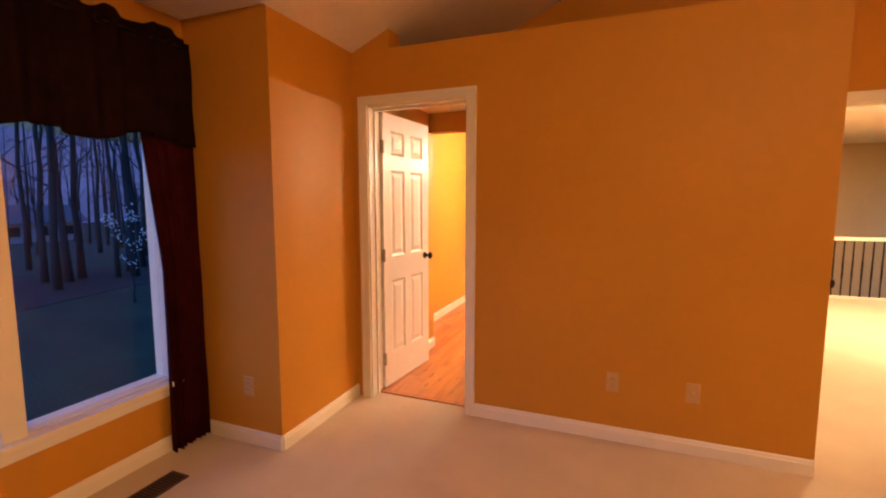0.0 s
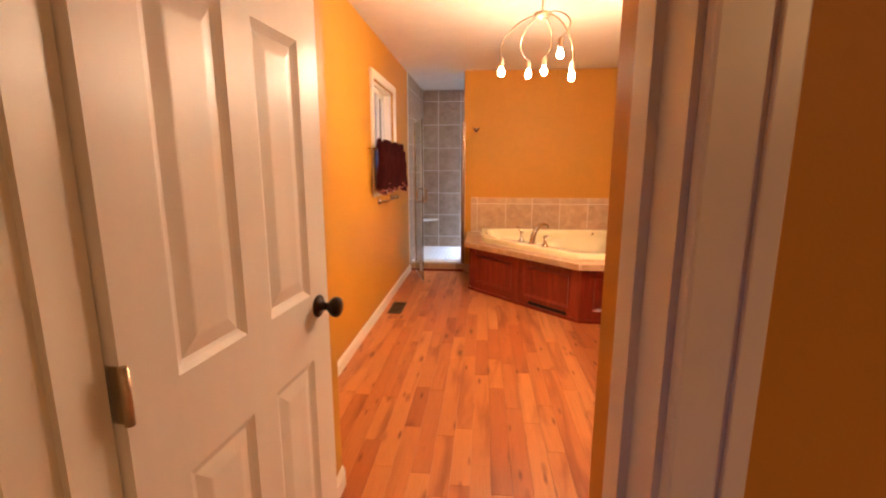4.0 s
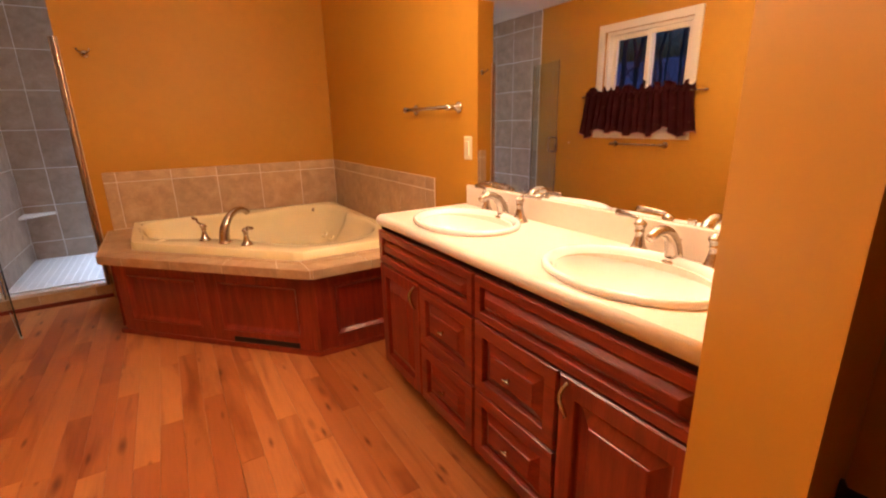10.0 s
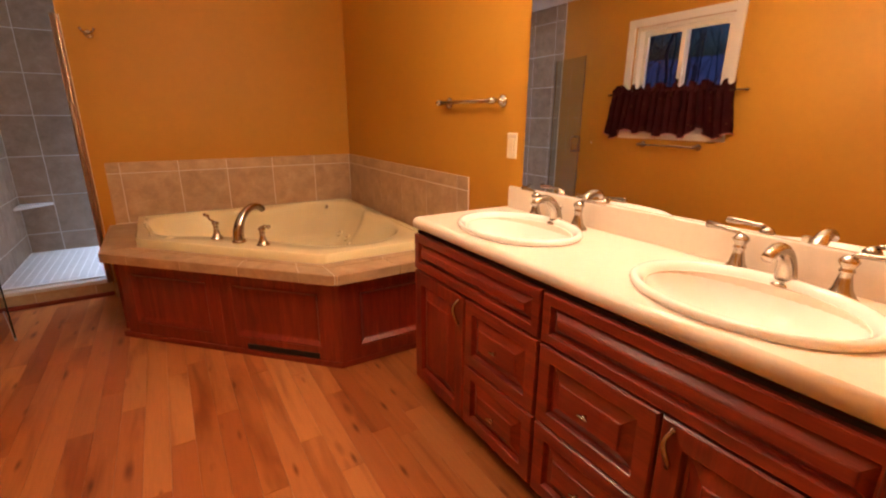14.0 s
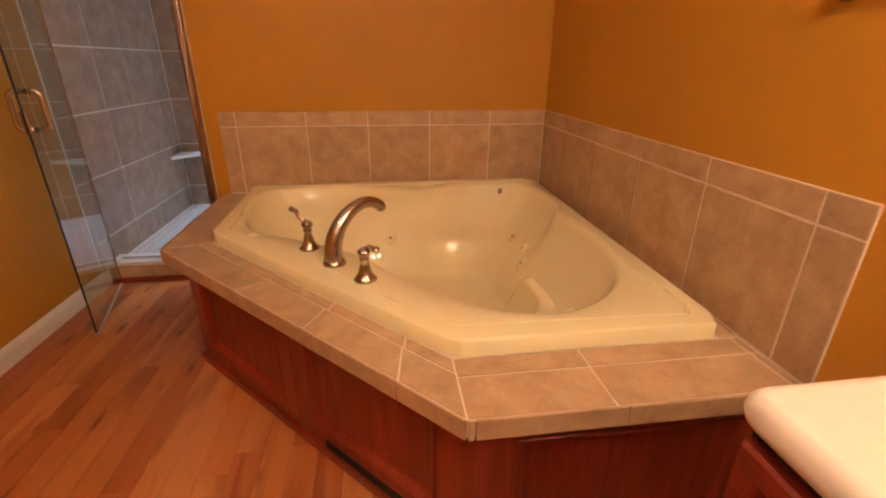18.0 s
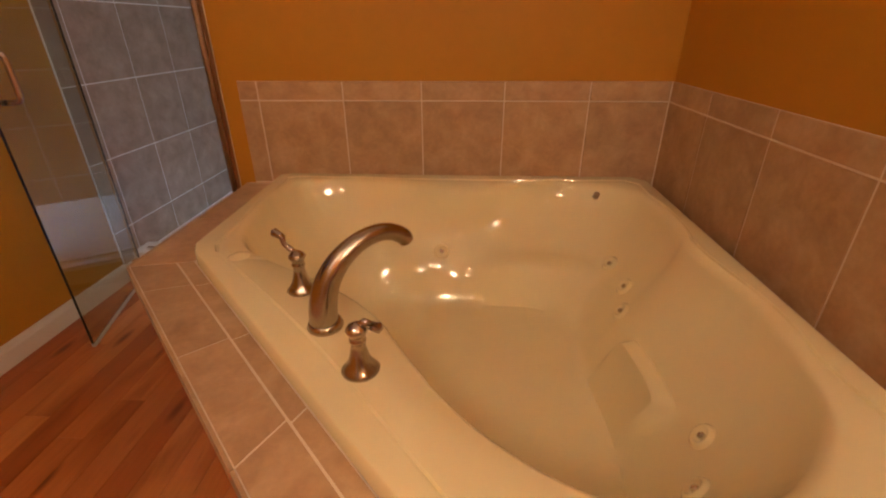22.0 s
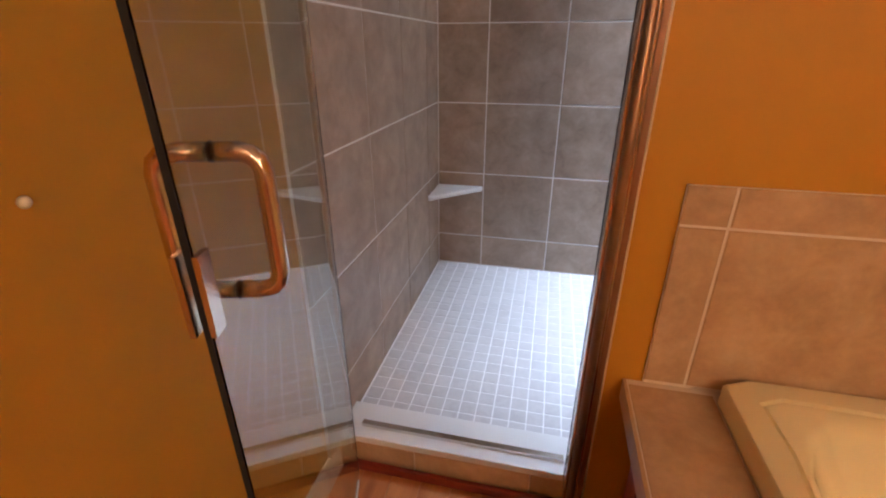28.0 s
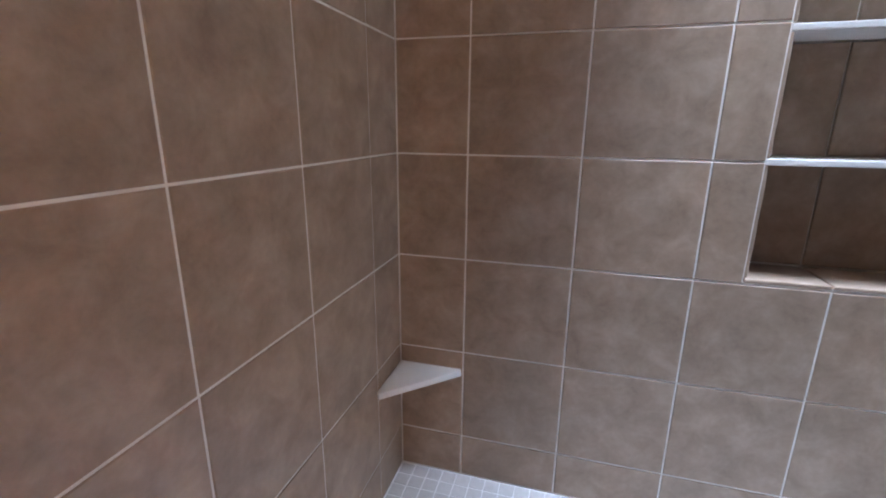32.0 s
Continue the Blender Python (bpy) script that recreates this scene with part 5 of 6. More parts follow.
part("rod", tube([(XL + 0.060, 5.83, 1.462), (XL + 0.060, 7.065, 1.462)], 0.008, 12), NICKEL, cc, "thin nickel curtain rod")
for y in (5.83, 7.065):
    part("finial", lathe([(0.004, -0.02), (0.010, -0.012), (0.013, 0.0), (0.010, 0.012), (0.002, 0.02)], 14, Matrix.Translation((XL + 0.060, y, 1.462)) @ pose(0, 0, 0, 90)), NICKEL, cc)
for y in (5.845, 7.05):
    part("bracket", box(XL + 0.0005, XL + 0.06, y - 0.006, y + 0.006, 1.456, 1.468, 0.002), NICKEL, cc)

tp = thing("toilet_paper_holder", (0.50, 3.92, 0.56), "bronze toilet paper holder with a white roll", "paper holder")
for x in (0.42, 0.58):
    part("post", lathe([(0.024, 0.0), (0.024, 0.006), (0.012, 0.014), (0.010, 0.06), (0.014, 0.068), (0.012, 0.080), (0.002, 0.084)], 18, pose(x, 3.858 + (x - 0.11) * 0.169, 0.56, 90, 0, 9.6)), BRONZE, tp)
part("roller", tube([(0.428, 3.841, 0.56), (0.59, 3.868, 0.56)], 0.010, 12), BRONZE, tp)
roll = bmesh.new()
merge(roll, tube([(0.455, 3.844, 0.545), (0.458, 3.8445, 0.545), (0.560, 3.8615, 0.545), (0.563, 3.862, 0.545)], [0.049, 0.052, 0.052, 0.049], 32))
pr = part("paper_roll", roll, PAPER, tp, "white paper roll")

# ---- shower: curb, glass door, shelf ----
curb = setting("shower_curb", joined((XL, -0.918, YB + 0.084, YB + 0.195, 0.0, 0.098)), GROUT, "tiled shower curb with a white stone cap", "curb")
part("cap", box(XL + 0.011, -0.9185, YB + 0.072, YB + 0.205, 0.099, 0.122, 0.004), MARBLE, curb, "white stone cap")
part("shoe_moulding", box(XL + 0.016, -0.920, YB + 0.058, YB + 0.0715, 0.0, 0.030, 0.003), CHERRY_X, curb, "dark cherry shoe moulding")
part("return_tile", box(-0.914, -0.838, YB - 0.0115, YB - 0.0005, 0.0, 0.115, 0.003), TILE, curb)
part("sill_channel", joined((XL + 0.07, -0.945, YB + 0.110, YB + 0.127, 0.1225, 0.134)), CHROME, curb, "thin chrome sill channel")

sd = thing("shower_door", (-1.525, YB + 0.055, 0.14), "frameless clear glass shower door standing open, warm nickel pull", "shower door")
HX, HY = -1.515, YB + 0.021
free = Vector((-1.352, 7.232))
gd = (free - Vector((HX, HY))).normalized()
gl = (free - Vector((HX, HY))).length
gm = Matrix.Translation((HX, HY, 0)) @ pose(0, 0, 0, 0, 0, math.degrees(math.atan2(gd.y, gd.x)))
bm = box(0, gl, -0.004, 0.004, 0.030, 1.826, 0.001)
bm.transform(gm)
pane = part("glass", bm, DOORGLASS, sd, "clear tempered glass")
pane.visible_shadow = False
bm = box(gl + 0.0005, gl + 0.0018, -0.003, 0.003, 0.030, 1.826)
bm.transform(gm)
part("edge_seal", bm, DARK, sd, "thin dark edge seal")
bm = box(0.02, gl, -0.006, 0.006, 0.014, 0.0295)
bm.transform(gm)
part("bottom_seal", bm, RUBBER, sd, "clear sweep")
bm = box(-0.0035, -0.0005, -0.0045, 0.0045, 0.030, 1.826)
bm.transform(gm)
part("hinge_seal", bm, DARK, sd, "thin dark hinge-side seal")
part("hinge_jamb", box(HX - 0.017, HX - 0.006, YB + 0.016, YB + 0.036, 0.1225, 1.835, 0.002), CHROME, sd, "chrome hinge jamb")
COPPER = simple("warm_nickel_pull", (0.62, 0.50, 0.40), 0.24, 1.0, 0.08, 30, 300, 0.05, 0.0004)
for s in (-1, 1):
    q = 0.050
    pts = [(gl - 0.072, s * 0.005, 1.07), (gl - 0.072, s * (q - 0.02), 1.07)]
    pts += [(gl - 0.072, s * (q - 0.02 + 0.02 * math.sin(a)), 1.05 + 0.02 * math.cos(a)) for a in (0.5, 1.0, 1.57)]
    pts += [(gl - 0.072, s * (q - 0.02 + 0.02 * math.sin(a)), 0.945 + 0.02 * math.cos(a)) for a in (1.57, 2.1, 2.6, 3.14)]
    pts += [(gl - 0.072, s * 0.005, 0.925)]
    bm = tube(pts, 0.0095, 14)
    bm.transform(gm)
    part("pull_handle", bm, COPPER, sd, "rounded warm nickel pull handle")
for z in (1.07, 0.925):
    bm = tube([(gl - 0.072, 0.0045, z), (gl - 0.072, 0.0065, z)], 0.0104, 16)
    bm.transform(gm)
    part("washer", bm, BRONZE, sd, "dark washer at the glass")
bm = joined((gl - 0.012, gl + 0.009, -0.012, -0.0065, 0.92, 1.0), (gl - 0.012, gl + 0.009, 0.0065, 0.012, 0.92, 1.0))
bm.transform(gm)
part("magnet_catch", bm, COPPER, sd, "metal catch plate")
jamb = thing("strike_jamb", (-0.94, YB + 0.05, 0.95), "tall polished strike channel at the shower opening", "door frame")
part("channel", joined((-0.942, -0.919, YB + 0.02, YB + 0.060, 0.1225, 1.835)), COPPER, jamb)
DARKCOPPER = simple("aged_copper_trim", (0.33, 0.18, 0.105), 0.42, 0.85, 0.25, 14, 200, 0.1, 0.0004, stretch=(1, 1, 0.2))
part("return", box(-0.950, -0.9192, YB - 0.006, YB + 0.0195, 0.1225, 1.835, 0.003), COPPER, jamb, "dark aged return of the channel")
part("ridge", tube([(-0.934, YB - 0.009, 0.1225), (-0.934, YB - 0.009, 1.0), (-0.934, YB - 0.009, 1.835)], 0.0095, 16), simple("dull_copper_ridge", (0.36, 0.23, 0.15), 0.4, 0.9, 0.2, 14), jamb, "rounded copper-toned ridge")
part("flange", box(-0.9188, -0.907, YB - 0.005, YB - 0.0005, 0.1225, 1.835, 0.0015), DARKCOPPER, jamb, "dark flat flange on the wall")
part("bead", tube([(-0.9045, YB - 0.001, 0.1225), (-0.9045, YB - 0.001, 1.0), (-0.9045, YB - 0.001, 1.835)], 0.0022, 8), PLATE, jamb, "thin pale sealant bead")
part("lip", joined((-0.949, -0.9425, YB + 0.03, YB + 0.036, 0.1225, 1.835), (-0.949, -0.9425, YB + 0.050, YB + 0.056, 0.1225, 1.835)), CHROME, jamb)

shelf = thing("corner_shelf", (XL, SH_BACK, 0.51), "small white triangular corner shelf in the shower", "shelf")
part("plate", prism([(XL + 0.011, SH_BACK - 0.001), (XL + 0.011, SH_BACK - 0.215), (XL + 0.022, SH_BACK - 0.222), (XL + 0.236, SH_BACK - 0.012), (XL + 0.23, SH_BACK - 0.001)], 0.498, 0.52, 0.003), MARBLE, shelf)
for z in (1.24, 1.560):
    part_ = setting("niche_shelf", box(NICHE[0], NICHE[1], SH_BACK + 0.002, SH_BACK + 0.176, z, z + 0.016, 0.002), MARBLE, "stone shelf across the shower niche", "shelf")

dr = thing("shower_drain", (-0.73, 8.42, SH_FLOOR), "round metal drain set in the mosaic shower floor", "drain")
part("rim", lathe([(0.054, -0.004), (0.054, 0.002), (0.050, 0.004), (0.044, 0.0035), (0.043, 0.001), (0.004, 0.001)], 28, Matrix.Translation((-0.73, 8.42, SH_FLOOR))), CHROME, dr)
for k in range(7):
    w = 0.038 * math.sin(math.acos((k - 3) / 4.0))
    part("slot", box(-0.73 - w, -0.73 + w, 8.42 + (k - 3) * 0.0105 - 0.0028, 8.42 + (k - 3) * 0.0105 + 0.0028, SH_FLOOR + 0.0012, SH_FLOOR + 0.0022), DARK, dr, "dark drain slot")

# ---- outdoors: lawn, woods at dusk, far house ----
GZ = -0.6


def ground_at(x):
    """The lawn lies level by the house, then falls gently away behind the first trees."""
    return GZ - 2.3 * min(1.0, max(0.0, (-15.0 - x) / 42.0))


yb = bmesh.new()
GX = [-2.07, -8.0, -13.0, -15.0, -25.0, -36.0, -46.0, -57.0, -90.0, -400.0]
for x0, x1 in zip(GX, GX[1:]):
    for y0, y1 in ((-400, -40), (-40, 0), (0, 30), (30, 70), (70, 400)):
        yb.faces.new([yb.verts.new((x, y, ground_at(x))) for x, y in ((x0, y0), (x0, y1), (x1, y1), (x1, y0))])
bmesh.ops.remove_doubles(yb, verts=yb.verts, dist=0.001)
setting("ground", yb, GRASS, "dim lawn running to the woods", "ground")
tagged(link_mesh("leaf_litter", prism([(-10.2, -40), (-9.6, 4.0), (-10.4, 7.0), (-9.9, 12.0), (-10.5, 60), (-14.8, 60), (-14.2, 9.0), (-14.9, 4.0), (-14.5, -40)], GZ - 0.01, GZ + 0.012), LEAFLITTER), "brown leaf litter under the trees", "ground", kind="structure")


def bare_tree(x, y, h, r, seed, name="tree", blossom=False):
    g = ground_at(x) - 0.02
    rng = random.Random(seed)
    t = thing(name, (x, y, g), "bare tree trunk and branches at dusk" if not blossom else "small tree with scattered white blossom", "tree")
    lean = Vector((rng.uniform(-0.06, 0.06), rng.uniform(-0.06, 0.06), 1))
    pts = [Vector((x, y, g)) + lean * (h * i / 9) + Vector((rng.uniform(-1, 1), rng.uniform(-1, 1), 0)) * 0.03 * i for i in range(10)]
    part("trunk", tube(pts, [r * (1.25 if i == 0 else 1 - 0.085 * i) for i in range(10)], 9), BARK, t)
    bm = bmesh.new()
    tips = []

    def limb(p, d, length, rad, depth):
        q = [p]
        dd = d.normalized()
        for i in range(5):
            dd = (dd + Vector((rng.uniform(-1, 1), rng.uniform(-1, 1), rng.uniform(-0.5, 0.9))) * 0.22).normalized()
            q.append(q[-1] + dd * length / 5)
        merge(bm, tube(q, [rad * (1 - 0.16 * i) for i in range(6)], 5 if depth else 6))
        tips.extend(q[2:])
        if depth < 2:
            for i in (2, 3, 4, 5):
                side = Vector((rng.uniform(-1, 1), rng.uniform(-1, 1), rng.uniform(-0.1, 0.8)))
                limb(q[i], dd * 0.5 + side, length * rng.uniform(0.45, 0.7), rad * 0.5, depth + 1)

    for i in range(4 if blossom else 2, 10):
        for _ in range(1 if i < 7 else 2):
            limb(pts[i], Vector((rng.uniform(-1, 1), rng.uniform(-1, 1), rng.uniform(0.2, 0.9))), h * rng.uniform(0.13, 0.26), r * 0.24, 0 if not blossom else 1)
    part("crown", bm, BARK, t, "bare twiggy branches")
    if blossom:
        fb = bmesh.new()
        for p in tips:
            for _ in range(1):
                o = p + Vector((rng.uniform(-1, 1), rng.uniform(-1, 1), rng.uniform(-1, 1))) * 0.08
                bmesh.ops.create_icosphere(fb, subdivisions=1, radius=rng.uniform(0.008, 0.019), matrix=Matrix.Translation(o))
        part("blossom", fb, BLOSSOM, t, "scattered white blossom")
    return t


rng = random.Random(5)
# the first trees at the edge of the lawn
for i, (y, r) in enumerate(((4.9, 0.06), (5.84, 0.05), (6.15, 0.085), (6.51, 0.075), (6.95, 0.095), (7.44, 0.085), (7.75, 0.06), (8.05, 0.095), (8.7, 0.07), (9.5, 0.09), (3.9, 0.09), (2.6, 0.07), (1.2, 0.1))):
    bare_tree(-12.2 - rng.uniform(-0.8, 1.4), y + rng.uniform(-0.1, 0.1), rng.uniform(8, 12), r, 300 + i)
for i in range(26):
    d = 14 + 22 * rng.random()
    bare_tree(-2 - d, -1.5 + d * 0.36 + rng.uniform(-0.6, 0.6) * d, rng.uniform(9, 15), rng.uniform(0.07, 0.13), 100 + i)
for i in range(6):
    d = 9 + i * 2.0
    bare_tree(-2 - d, 7.2 + rng.uniform(0.1, 0.9) * d, rng.uniform(8, 12), rng.uniform(0.07, 0.12), 200 + i)
bare_tree(-8.6, 5.95, 1.6, 0.02, 77, "blossom_tree", True)
house = thing("house", (-60, 29, -2.9), "pale distant house beyond the trees", "house")
part("wall", box(-63, -58, 25.5, 33.5, -2.9, -0.8), SIDING, house)
part("roof", slab_xz([(-63.6, -0.8), (-57.4, -0.8), (-60.5, 1.1)], 25.0, 34.0), ROOF, house)
for y in (27, 29.5, 32):
    part("window", box(-57.99, -57.9, y - 0.5, y + 0.5, -2.2, -1.2), DARK, house)
woods = bmesh.new()
for i in range(260):
    d = rng.uniform(38, 80)
    y = rng.uniform(-0.9, 1.3) * d
    h = rng.uniform(7, 14)
    w = rng.uniform(0.05, 0.14)
    p = Vector((-d, y, ground_at(-d)))
    lean = Vector((rng.uniform(-0.09, 0.09), rng.uniform(-0.09, 0.09), 1))
    merge(woods, tube([p, p + lean * h * 0.5, p + lean * h], [w, w * 0.7, w * 0.25], 4))
    for _ in range(5):
        q = p + lean * h * rng.uniform(0.3, 0.95)
        e = q + Vector((rng.uniform(-1, 1), rng.uniform(-1, 1), rng.uniform(0.2, 1.2))) * rng.uniform(0.8, 2.0)
        merge(woods, tube([q, (q + e) / 2 + Vector((0, 0, 0.1)), e], [w * 0.3, w * 0.2, 0.008], 3))
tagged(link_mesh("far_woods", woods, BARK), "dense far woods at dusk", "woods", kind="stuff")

# added far sheet whose own glow paints the misty dusk light behind the woods
haze, ht, hp = nodes_of("glowing_dusk_haze")
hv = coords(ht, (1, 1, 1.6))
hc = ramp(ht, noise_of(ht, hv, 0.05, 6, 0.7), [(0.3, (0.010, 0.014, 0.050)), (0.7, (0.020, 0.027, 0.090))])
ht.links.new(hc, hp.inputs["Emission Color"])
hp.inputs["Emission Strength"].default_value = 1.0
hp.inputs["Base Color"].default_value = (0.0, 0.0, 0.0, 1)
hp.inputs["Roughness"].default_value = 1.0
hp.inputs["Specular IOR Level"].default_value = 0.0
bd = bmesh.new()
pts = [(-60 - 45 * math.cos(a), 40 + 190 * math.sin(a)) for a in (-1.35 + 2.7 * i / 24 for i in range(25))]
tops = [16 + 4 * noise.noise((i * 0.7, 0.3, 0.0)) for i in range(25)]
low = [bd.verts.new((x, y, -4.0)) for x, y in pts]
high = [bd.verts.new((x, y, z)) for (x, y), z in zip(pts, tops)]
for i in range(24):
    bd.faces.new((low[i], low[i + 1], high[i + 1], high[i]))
setting("backdrop", bd, haze, "glowing sheet painted as blue dusk haze behind the woods", "backdrop")

# ---- the pieces of floors and walls ----


def board_mesh(name, w, l, t, material, b=0.0015):
    """A flat piece with its top at z 0 and a small worn edge, lying in x and y."""
    bm = bmesh.new()
    rings = [[bm.verts.new((sx * (w / 2 - i), sy * (l / 2 - i), z)) for sx, sy in ((-1, -1), (1, -1), (1, 1), (-1, 1))] for i, z in ((0, -t), (0, -b), (b, 0))]
    for a, c in zip(rings, rings[1:]):
        for k in range(4):
            bm.faces.new((a[k], a[(k + 1) % 4], c[(k + 1) % 4], c[k]))
    bm.faces.new(rings[-1])
    bmesh.ops.recalc_face_normals(bm, faces=bm.faces)
    return mesh_of(name, bm, material)


prng = random.Random(11)
MESHES = {}


def shared(kind, w, l, t, material, b=0.0015):
    key = (kind, round(w, 3), round(l, 3))
    if key not in MESHES:
        MESHES[key] = board_mesh(kind, w, l, t, material, b)
    return MESHES[key]


# plank floor, boards of mixed length running away from the door
PW = 0.0885
cols = int((XR - XL) / PW) + 1
LENS = (0.42, 0.58, 0.74, 0.9, 1.1, 1.3)
for c in range(cols):
    x0 = XL + c * PW
    w = min(PW, XR - x0) - 0.0007
    y = 2.79 - prng.uniform(0, 0.5)
    while y < YB + 0.04:
        l = prng.choice(LENS)
        a, b = max(y, 2.79), min(y + l, YB + 0.083)
        if b - a > 0.05:
            piece("plank", shared("plank", w, b - a - 0.0008, 0.014, PLANK, 0.0008), bath_floor, Matrix.Translation((x0 + w / 2, (a + b) / 2, 0.0)))
        y += l


def tile_run(parent, us, vs, put, material, t=0.009, gap=0.005, skip=None, kind="tile"):
    """Tiles between the joint lines us and vs; put(u, v) gives the pose of a tile's middle."""
    for u0, u1 in zip(us, us[1:]):
        for v0, v1 in zip(vs, vs[1:]):
            if skip and skip(u0, u1, v0, v1):
                continue
            if u1 - u0 > 0.012 and v1 - v0 > 0.012:
                piece(kind, shared(kind, u1 - u0 - gap, v1 - v0 - gap, t, material, 0.002), parent, put((u0 + u1) / 2, (v0 + v1) / 2))


def lines(a, b, first, pitch=0.333):
    out = [a]
    x = first
    while x < b - 0.012:
        if x > a + 0.012:
            out.append(x)
        x += pitch
    return out + [b]


VJ = [SH_FLOOR, 0.249, 0.582, 0.915, 1.248, 1.581, 1.914, 2.247, ZC - 0.002]
# shower back wall
back = bpy.data.objects["wall_shower_back"]
ux = lines(XL + 0.009, XR - 0.009, -1.361)


def clip_niche(us):
    return sorted(set(us + [NICHE[0], NICHE[1]]))


low = [v for v in VJ if v < 0.93]
tile_run(back, ux, low, lambda u, v: Matrix.Translation((u, SH_BACK, v)) @ pose(0, 0, 0, 90), SHOWERTILE, 0.012)
tile_run(back, clip_niche(ux), VJ[len(low) - 1:], lambda u, v: Matrix.Translation((u, SH_BACK, v)) @ pose(0, 0, 0, 90), SHOWERTILE, 0.012, skip=lambda u0, u1, v0, v1: u0 > NICHE[0] - 0.01 and u1 < NICHE[1] + 0.01 and v0 > NICHE[2] - 0.02 and v1 < NICHE[3] + 0.02)
tile_run(back, [NICHE[0] + 0.01, -0.361, NICHE[1] - 0.01], [NICHE[2] + 0.012, 1.24, 1.256, 1.560, 1.576, NICHE[3] - 0.01], lambda u, v: Matrix.Translation((u, SH_BACK + 0.186, v)) @ pose(0, 0, 0, 90), SHOWERTILE, 0.009)
tile_run(back, [NICHE[0], -0.361, NICHE[1]], [SH_BACK - 0.002, SH_BACK + 0.185], lambda u, v: Matrix.Translation((u, v, NICHE[2] + 0.010)), SHOWERTILE, 0.010)
for x, s in ((NICHE[0], 90), (NICHE[1], -90)):
    tile_run(back, [SH_BACK, SH_BACK + 0.185], [NICHE[2] + 0.012, 1.24, 1.256, 1.560, 1.576, NICHE[3]], lambda u, v: Matrix.Translation((x + (0.009 if s > 0 else -0.009), u, v)) @ pose(0, 0, 0, 90, 0, s), SHOWERTILE, 0.009)
# shower side walls and the shower side of the tub wall
left = setting("wall_shower_left", joined((XL + 0.0005, XL + 0.0078, YB + 0.006, SH_BACK, SH_FLOOR, ZC - 0.001)), SHOWERGROUT, "grouted tile wall of the shower", "wall")
tile_run(left, lines(YB + 0.006, SH_BACK - 0.002, 7.902), VJ, lambda u, v: Matrix.Translation((XL + 0.010, u, v)) @ pose(0, 0, 0, 90, 0, 90), SHOWERTILE, 0.008)
right = setting("wall_shower_right", joined((XR - 0.0078, XR - 0.0005, YB + 0.12, SH_BACK, SH_FLOOR, ZC - 0.001)), SHOWERGROUT, "grouted tile wall of the shower", "wall")
tile_run(right, lines(YB + 0.13, SH_BACK - 0.002, 7.902), VJ, lambda u, v: Matrix.Translation((XR - 0.010, u, v)) @ pose(0, 0, 0, 90, 0, -90), SHOWERTILE, 0.008)
front = setting("wall_shower_front", joined((-0.917, XR - 0.012, YB + 0.1205, YB + 0.1278, SH_FLOOR, ZC - 0.001)), SHOWERGROUT, "grouted tile wall behind the tub wall", "wall")
tile_run(front, lines(-0.917, XR - 0.012, -0.694), VJ, lambda u, v: Matrix.Translation((u, YB + 0.130, v)) @ pose(0, 0, 0, 90, 0, 180), SHOWERTILE, 0.008)
# curb face
tile_run(curb, [XL + 0.002, -1.36, -1.03, -0.919], [0.0, 0.097], lambda u, v: Matrix.Translation((u, YB + 0.076, v)) @ pose(0, 0, 0, 90), TILE, 0.008, 0.004)
# shower floor: small square mosaic
pan = setting("shower_floor", joined((XL + 0.002, XR - 0.002, YB + 0.115, SH_BACK, -0.12, SH_FLOOR - 0.0015)), MGROUT, "pale two-inch mosaic tile shower floor", "floor")
MP = 0.0535
far_bm = []
nx, ny = int((XR - XL - 0.02) / MP), int((SH_BACK - YB - 0.13) / MP)
small = board_mesh("mosaic_tile", MP - 0.0032, MP - 0.0032, 0.006, MOSAIC, 0.0015)
verts, faces = [], []
for i in range(nx):
    for j in range(ny):
        cx, cy = XL + 0.012 + MP * (i + 0.5), SH_BACK - 0.003 - MP * (j + 0.5)
        if i < 13:
            piece("mosaic_tile", small, pan, Matrix.Translation((cx, cy, SH_FLOOR)))
        else:
            h, n = MP / 2 - 0.0016, len(verts)
            verts += [(cx - h, cy - h, SH_FLOOR - 0.004), (cx + h, cy - h, SH_FLOOR - 0.004), (cx + h, cy + h, SH_FLOOR - 0.004), (cx - h, cy + h, SH_FLOOR - 0.006)]
            g = h - 0.0015
            verts += [(cx - g, cy - g, SH_FLOOR), (cx + g, cy - g, SH_FLOOR), (cx + g, cy + g, SH_FLOOR), (cx - g, cy + g, SH_FLOOR)]
            faces += [(n + 4, n + 5, n + 6, n + 7)] + [(n + k, n + (k + 1) % 4, n + 4 + (k + 1) % 4, n + 4 + k) for k in range(4)]
me = bpy.data.meshes.new("mosaic_field")
me.from_pydata(verts, [], faces)
me.materials.append(MOSAIC)
field = new("mosaic_field", me)
field.parent = pan
tagged(field, kind="stuff")

# tub splash: one row of large tiles under a narrow cap row, and the deck's tiles
sx0, sx1, sz0, szj, sz1 = -0.832, XR - 0.009, DECK_Z, 0.872, 0.947
spl = setting("tub_splash", joined((sx0 + 0.002, XR - 0.0005, YB - 0.0068, YB - 0.0005, sz0, sz1 - 0.002), (XR - 0.0068, XR - 0.0005, 5.960, YB - 0.0068, sz0, sz1 - 0.002)), GROUT, "taupe tile splash round the tub with a narrow cap row", "tile splash")
SJX = [sx0, -0.752, -0.405, -0.090, 0.237, 0.567, sx1]
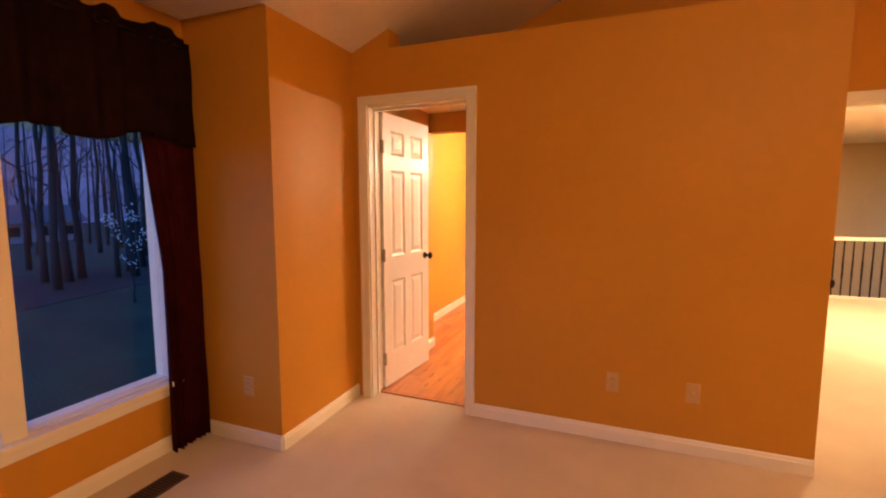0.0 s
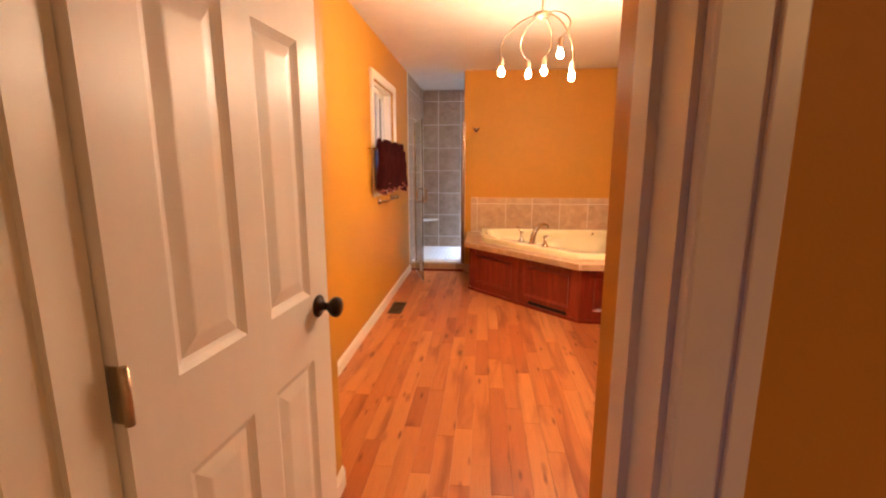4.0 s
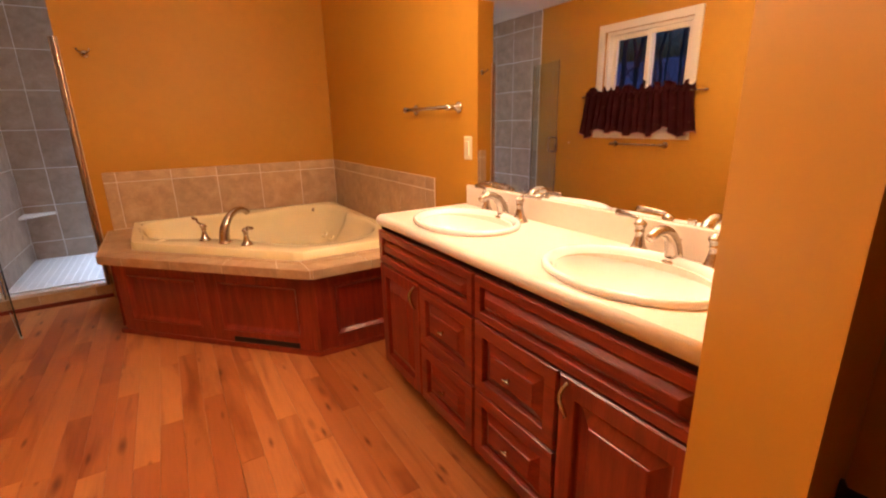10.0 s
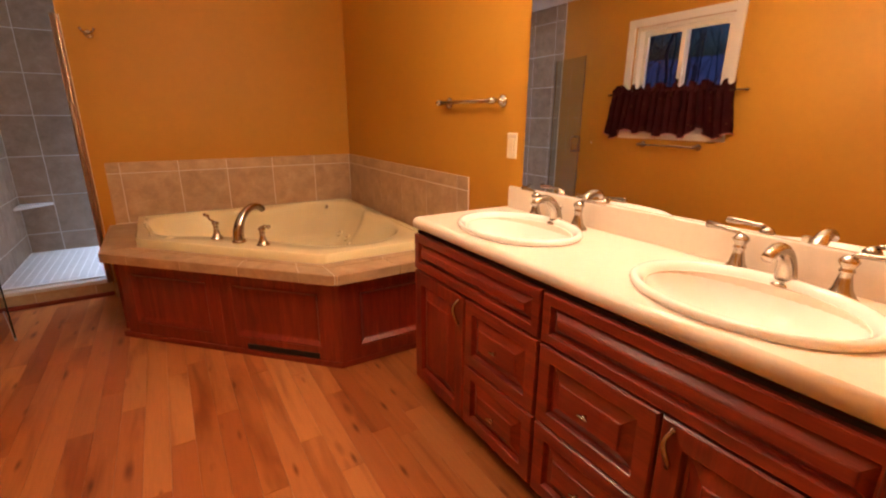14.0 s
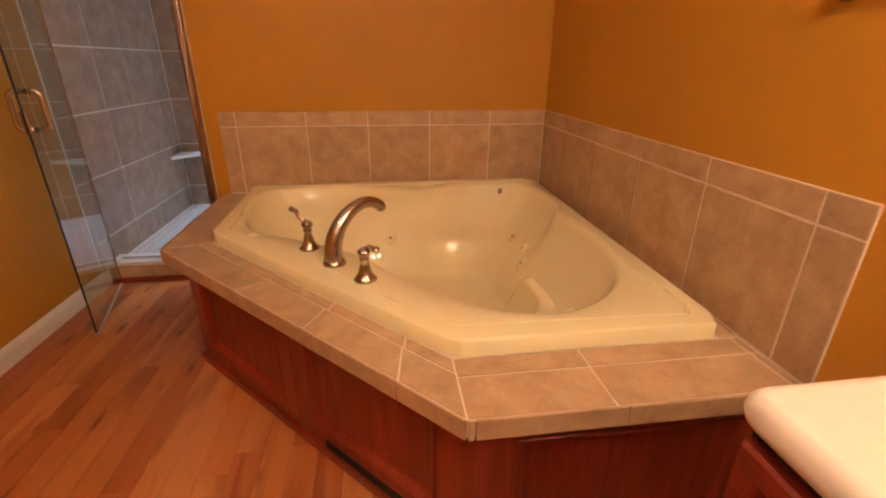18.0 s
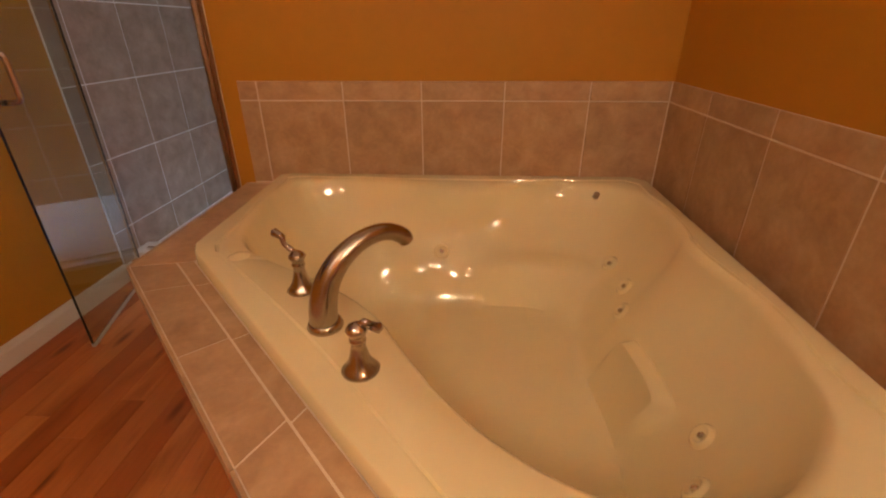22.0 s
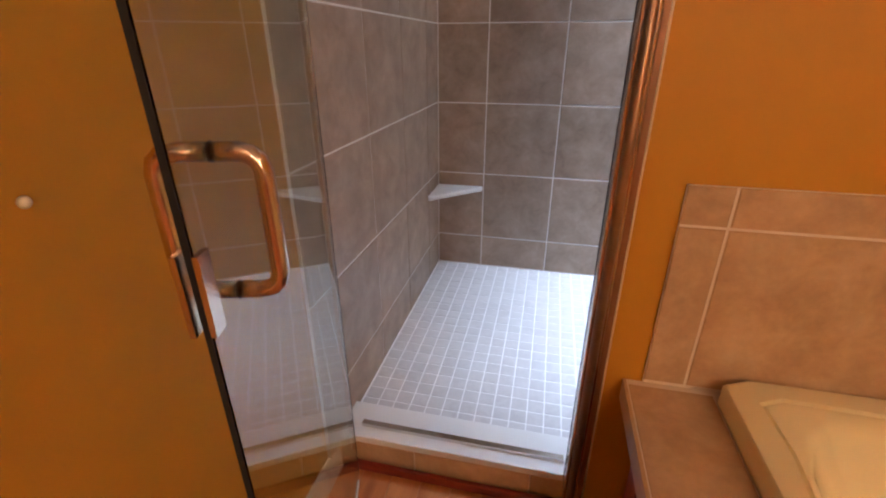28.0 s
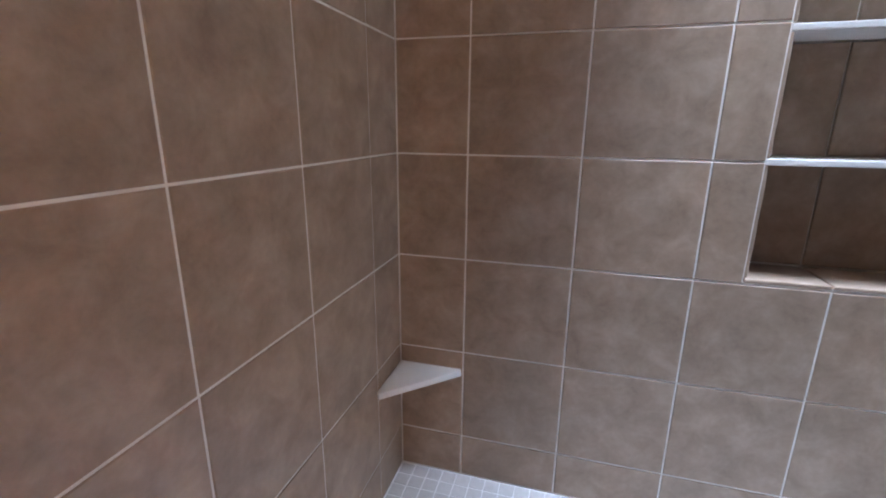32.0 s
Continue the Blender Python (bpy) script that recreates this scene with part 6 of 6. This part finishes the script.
tile_run(spl, SJX, [sz0 + 0.004, szj, sz1], lambda u, v: Matrix.Translation((u, YB - 0.009, v)) @ pose(0, 0, 0, 90), TILE, 0.007)
SJY = [5.958, 6.066, 6.412, 6.757, 7.10, 7.445, YB - 0.010]
tile_run(spl, SJY, [sz0 + 0.004, szj, sz1], lambda u, v: Matrix.Translation((XR - 0.009, u, v)) @ pose(0, 0, 0, 90, 0, -90), TILE, 0.007)

deck = thing("tub_deck", (0.3, 6.6, DECK_Z), "tan tiled deck round the tub with a tiled nosing", "tub deck")
part("bed", prism([tuple(DA + Vector((0.0006, 0.0004))), tuple(DB_ + Vector((0.0003, 0.0006))), (XR - 0.004, DC.y + 0.0006), (XR - 0.004, 6.19), (0.14, 6.19), (-0.67, 7.03), (-0.67, YB - 0.004), (-0.8614, YB - 0.004)], DECK_Z - 0.048, DECK_Z - 0.002), GROUT, deck)


def clip_tile(parent, poly, z, material, t=0.008, shrink=0.0025):
    """A flat tile with the outline poly, shrunk by half a joint."""
    c = Vector((sum(p[0] for p in poly) / len(poly), sum(p[1] for p in poly) / len(poly)))
    out = []
    n = len(poly)
    for i in range(n):
        a, b, d = Vector(poly[i - 1]), Vector(poly[i]), Vector(poly[(i + 1) % n])
        e1, e2 = (b - a).normalized(), (d - b).normalized()
        n1, n2_ = Vector((-e1.y, e1.x)), Vector((-e2.y, e2.x))
        k = (n1 + n2_) / max(0.2, 1 + n1.dot(n2_))
        out.append(tuple(b + k * shrink))
    part("tile", prism(out, z - t, z, 0.0012), material, parent)


def lerp2(a, b, s):
    return (a[0] + (b[0] - a[0]) * s, a[1] + (b[1] - a[1]) * s)


# diagonal run: an outer row of whole tiles and an inner row of cut strips
TA, TB = Vector((-0.69, 7.015)), Vector((0.122, 6.168))
mA, mB = DA.lerp(TA, 0.72), DB_.lerp(TB, 0.72)
cuts = [0.0, 0.13, 0.375, 0.62, 0.865, 1.0]
for s0, s1 in zip(cuts, cuts[1:]):
    clip_tile(deck, [lerp2(DA, DB_, s0), lerp2(DA, DB_, s1), lerp2(mA, mB, s1), lerp2(mA, mB, s0)], DECK_Z, TILE)
for s0, s1 in zip([0.0, 0.14, 0.385, 0.63, 0.87], [0.14, 0.385, 0.63, 0.87, 1.0]):
    clip_tile(deck, [lerp2(mA, mB, s0), lerp2(mA, mB, s1), lerp2(TA, TB, s1), lerp2(TA, TB, s0)], DECK_Z, TILE)
# front run
fx = [0.0, 0.42, 0.97, 1.0]
FA, FB, GA, GB = DB_, DC, TB, Vector((XR - 0.010, 6.168))
HA, HB = FA.lerp(GA, 0.66), FB.lerp(GB, 0.66)
for s0, s1 in zip(fx, fx[1:]):
    clip_tile(deck, [lerp2(FA, FB, s0), lerp2(FA, FB, s1), lerp2(HA, HB, s1), lerp2(HA, HB, s0)], DECK_Z, TILE)
    clip_tile(deck, [lerp2(HA, HB, s0), lerp2(HA, HB, s1), lerp2(GA, GB, s1), lerp2(GA, GB, s0)], DECK_Z, TILE)
# left run beside the shower
LA, LB, KA, KB = Vector((-0.862, 7.742)), DA, Vector((-0.70, 7.742)), TA
for s0, s1 in ((0.0, 0.53), (0.53, 1.0)):
    clip_tile(deck, [lerp2(LA, LB, s0), lerp2(LA, LB, s1), lerp2(KA, KB, s1), lerp2(KA, KB, s0)], DECK_Z, TILE)
# nosing tiles


def nosing(a, b, cuts_):
    a, b = Vector(a), Vector(b)
    d = (b - a).normalized()
    o = Vector((d.y, -d.x))
    for s0, s1 in zip(cuts_, cuts_[1:]):
        p, q = a.lerp(b, s0) + d * 0.0015, a.lerp(b, s1) - d * 0.0015
        part("nosing_tile", prism([tuple(p), tuple(q), tuple(q + o * 0.007), tuple(p + o * 0.007)][::-1], DECK_Z - 0.050, DECK_Z - 0.0005, 0.001), TILE, deck)


nosing(DA, DB_, cuts)
nosing(DB_, DC, [0.0, 0.02, 0.45, 0.88, 1.0])
nosing((-0.862, YB - 0.004), DA, [0.0, 0.5, 1.0])
# the narrow strips of deck between tub and walls
clip_tile(deck, [(0.824, 6.170), (XR - 0.010, 6.170), (XR - 0.010, 7.740), (0.824, 7.740)], DECK_Z, TILE, shrink=0.001)
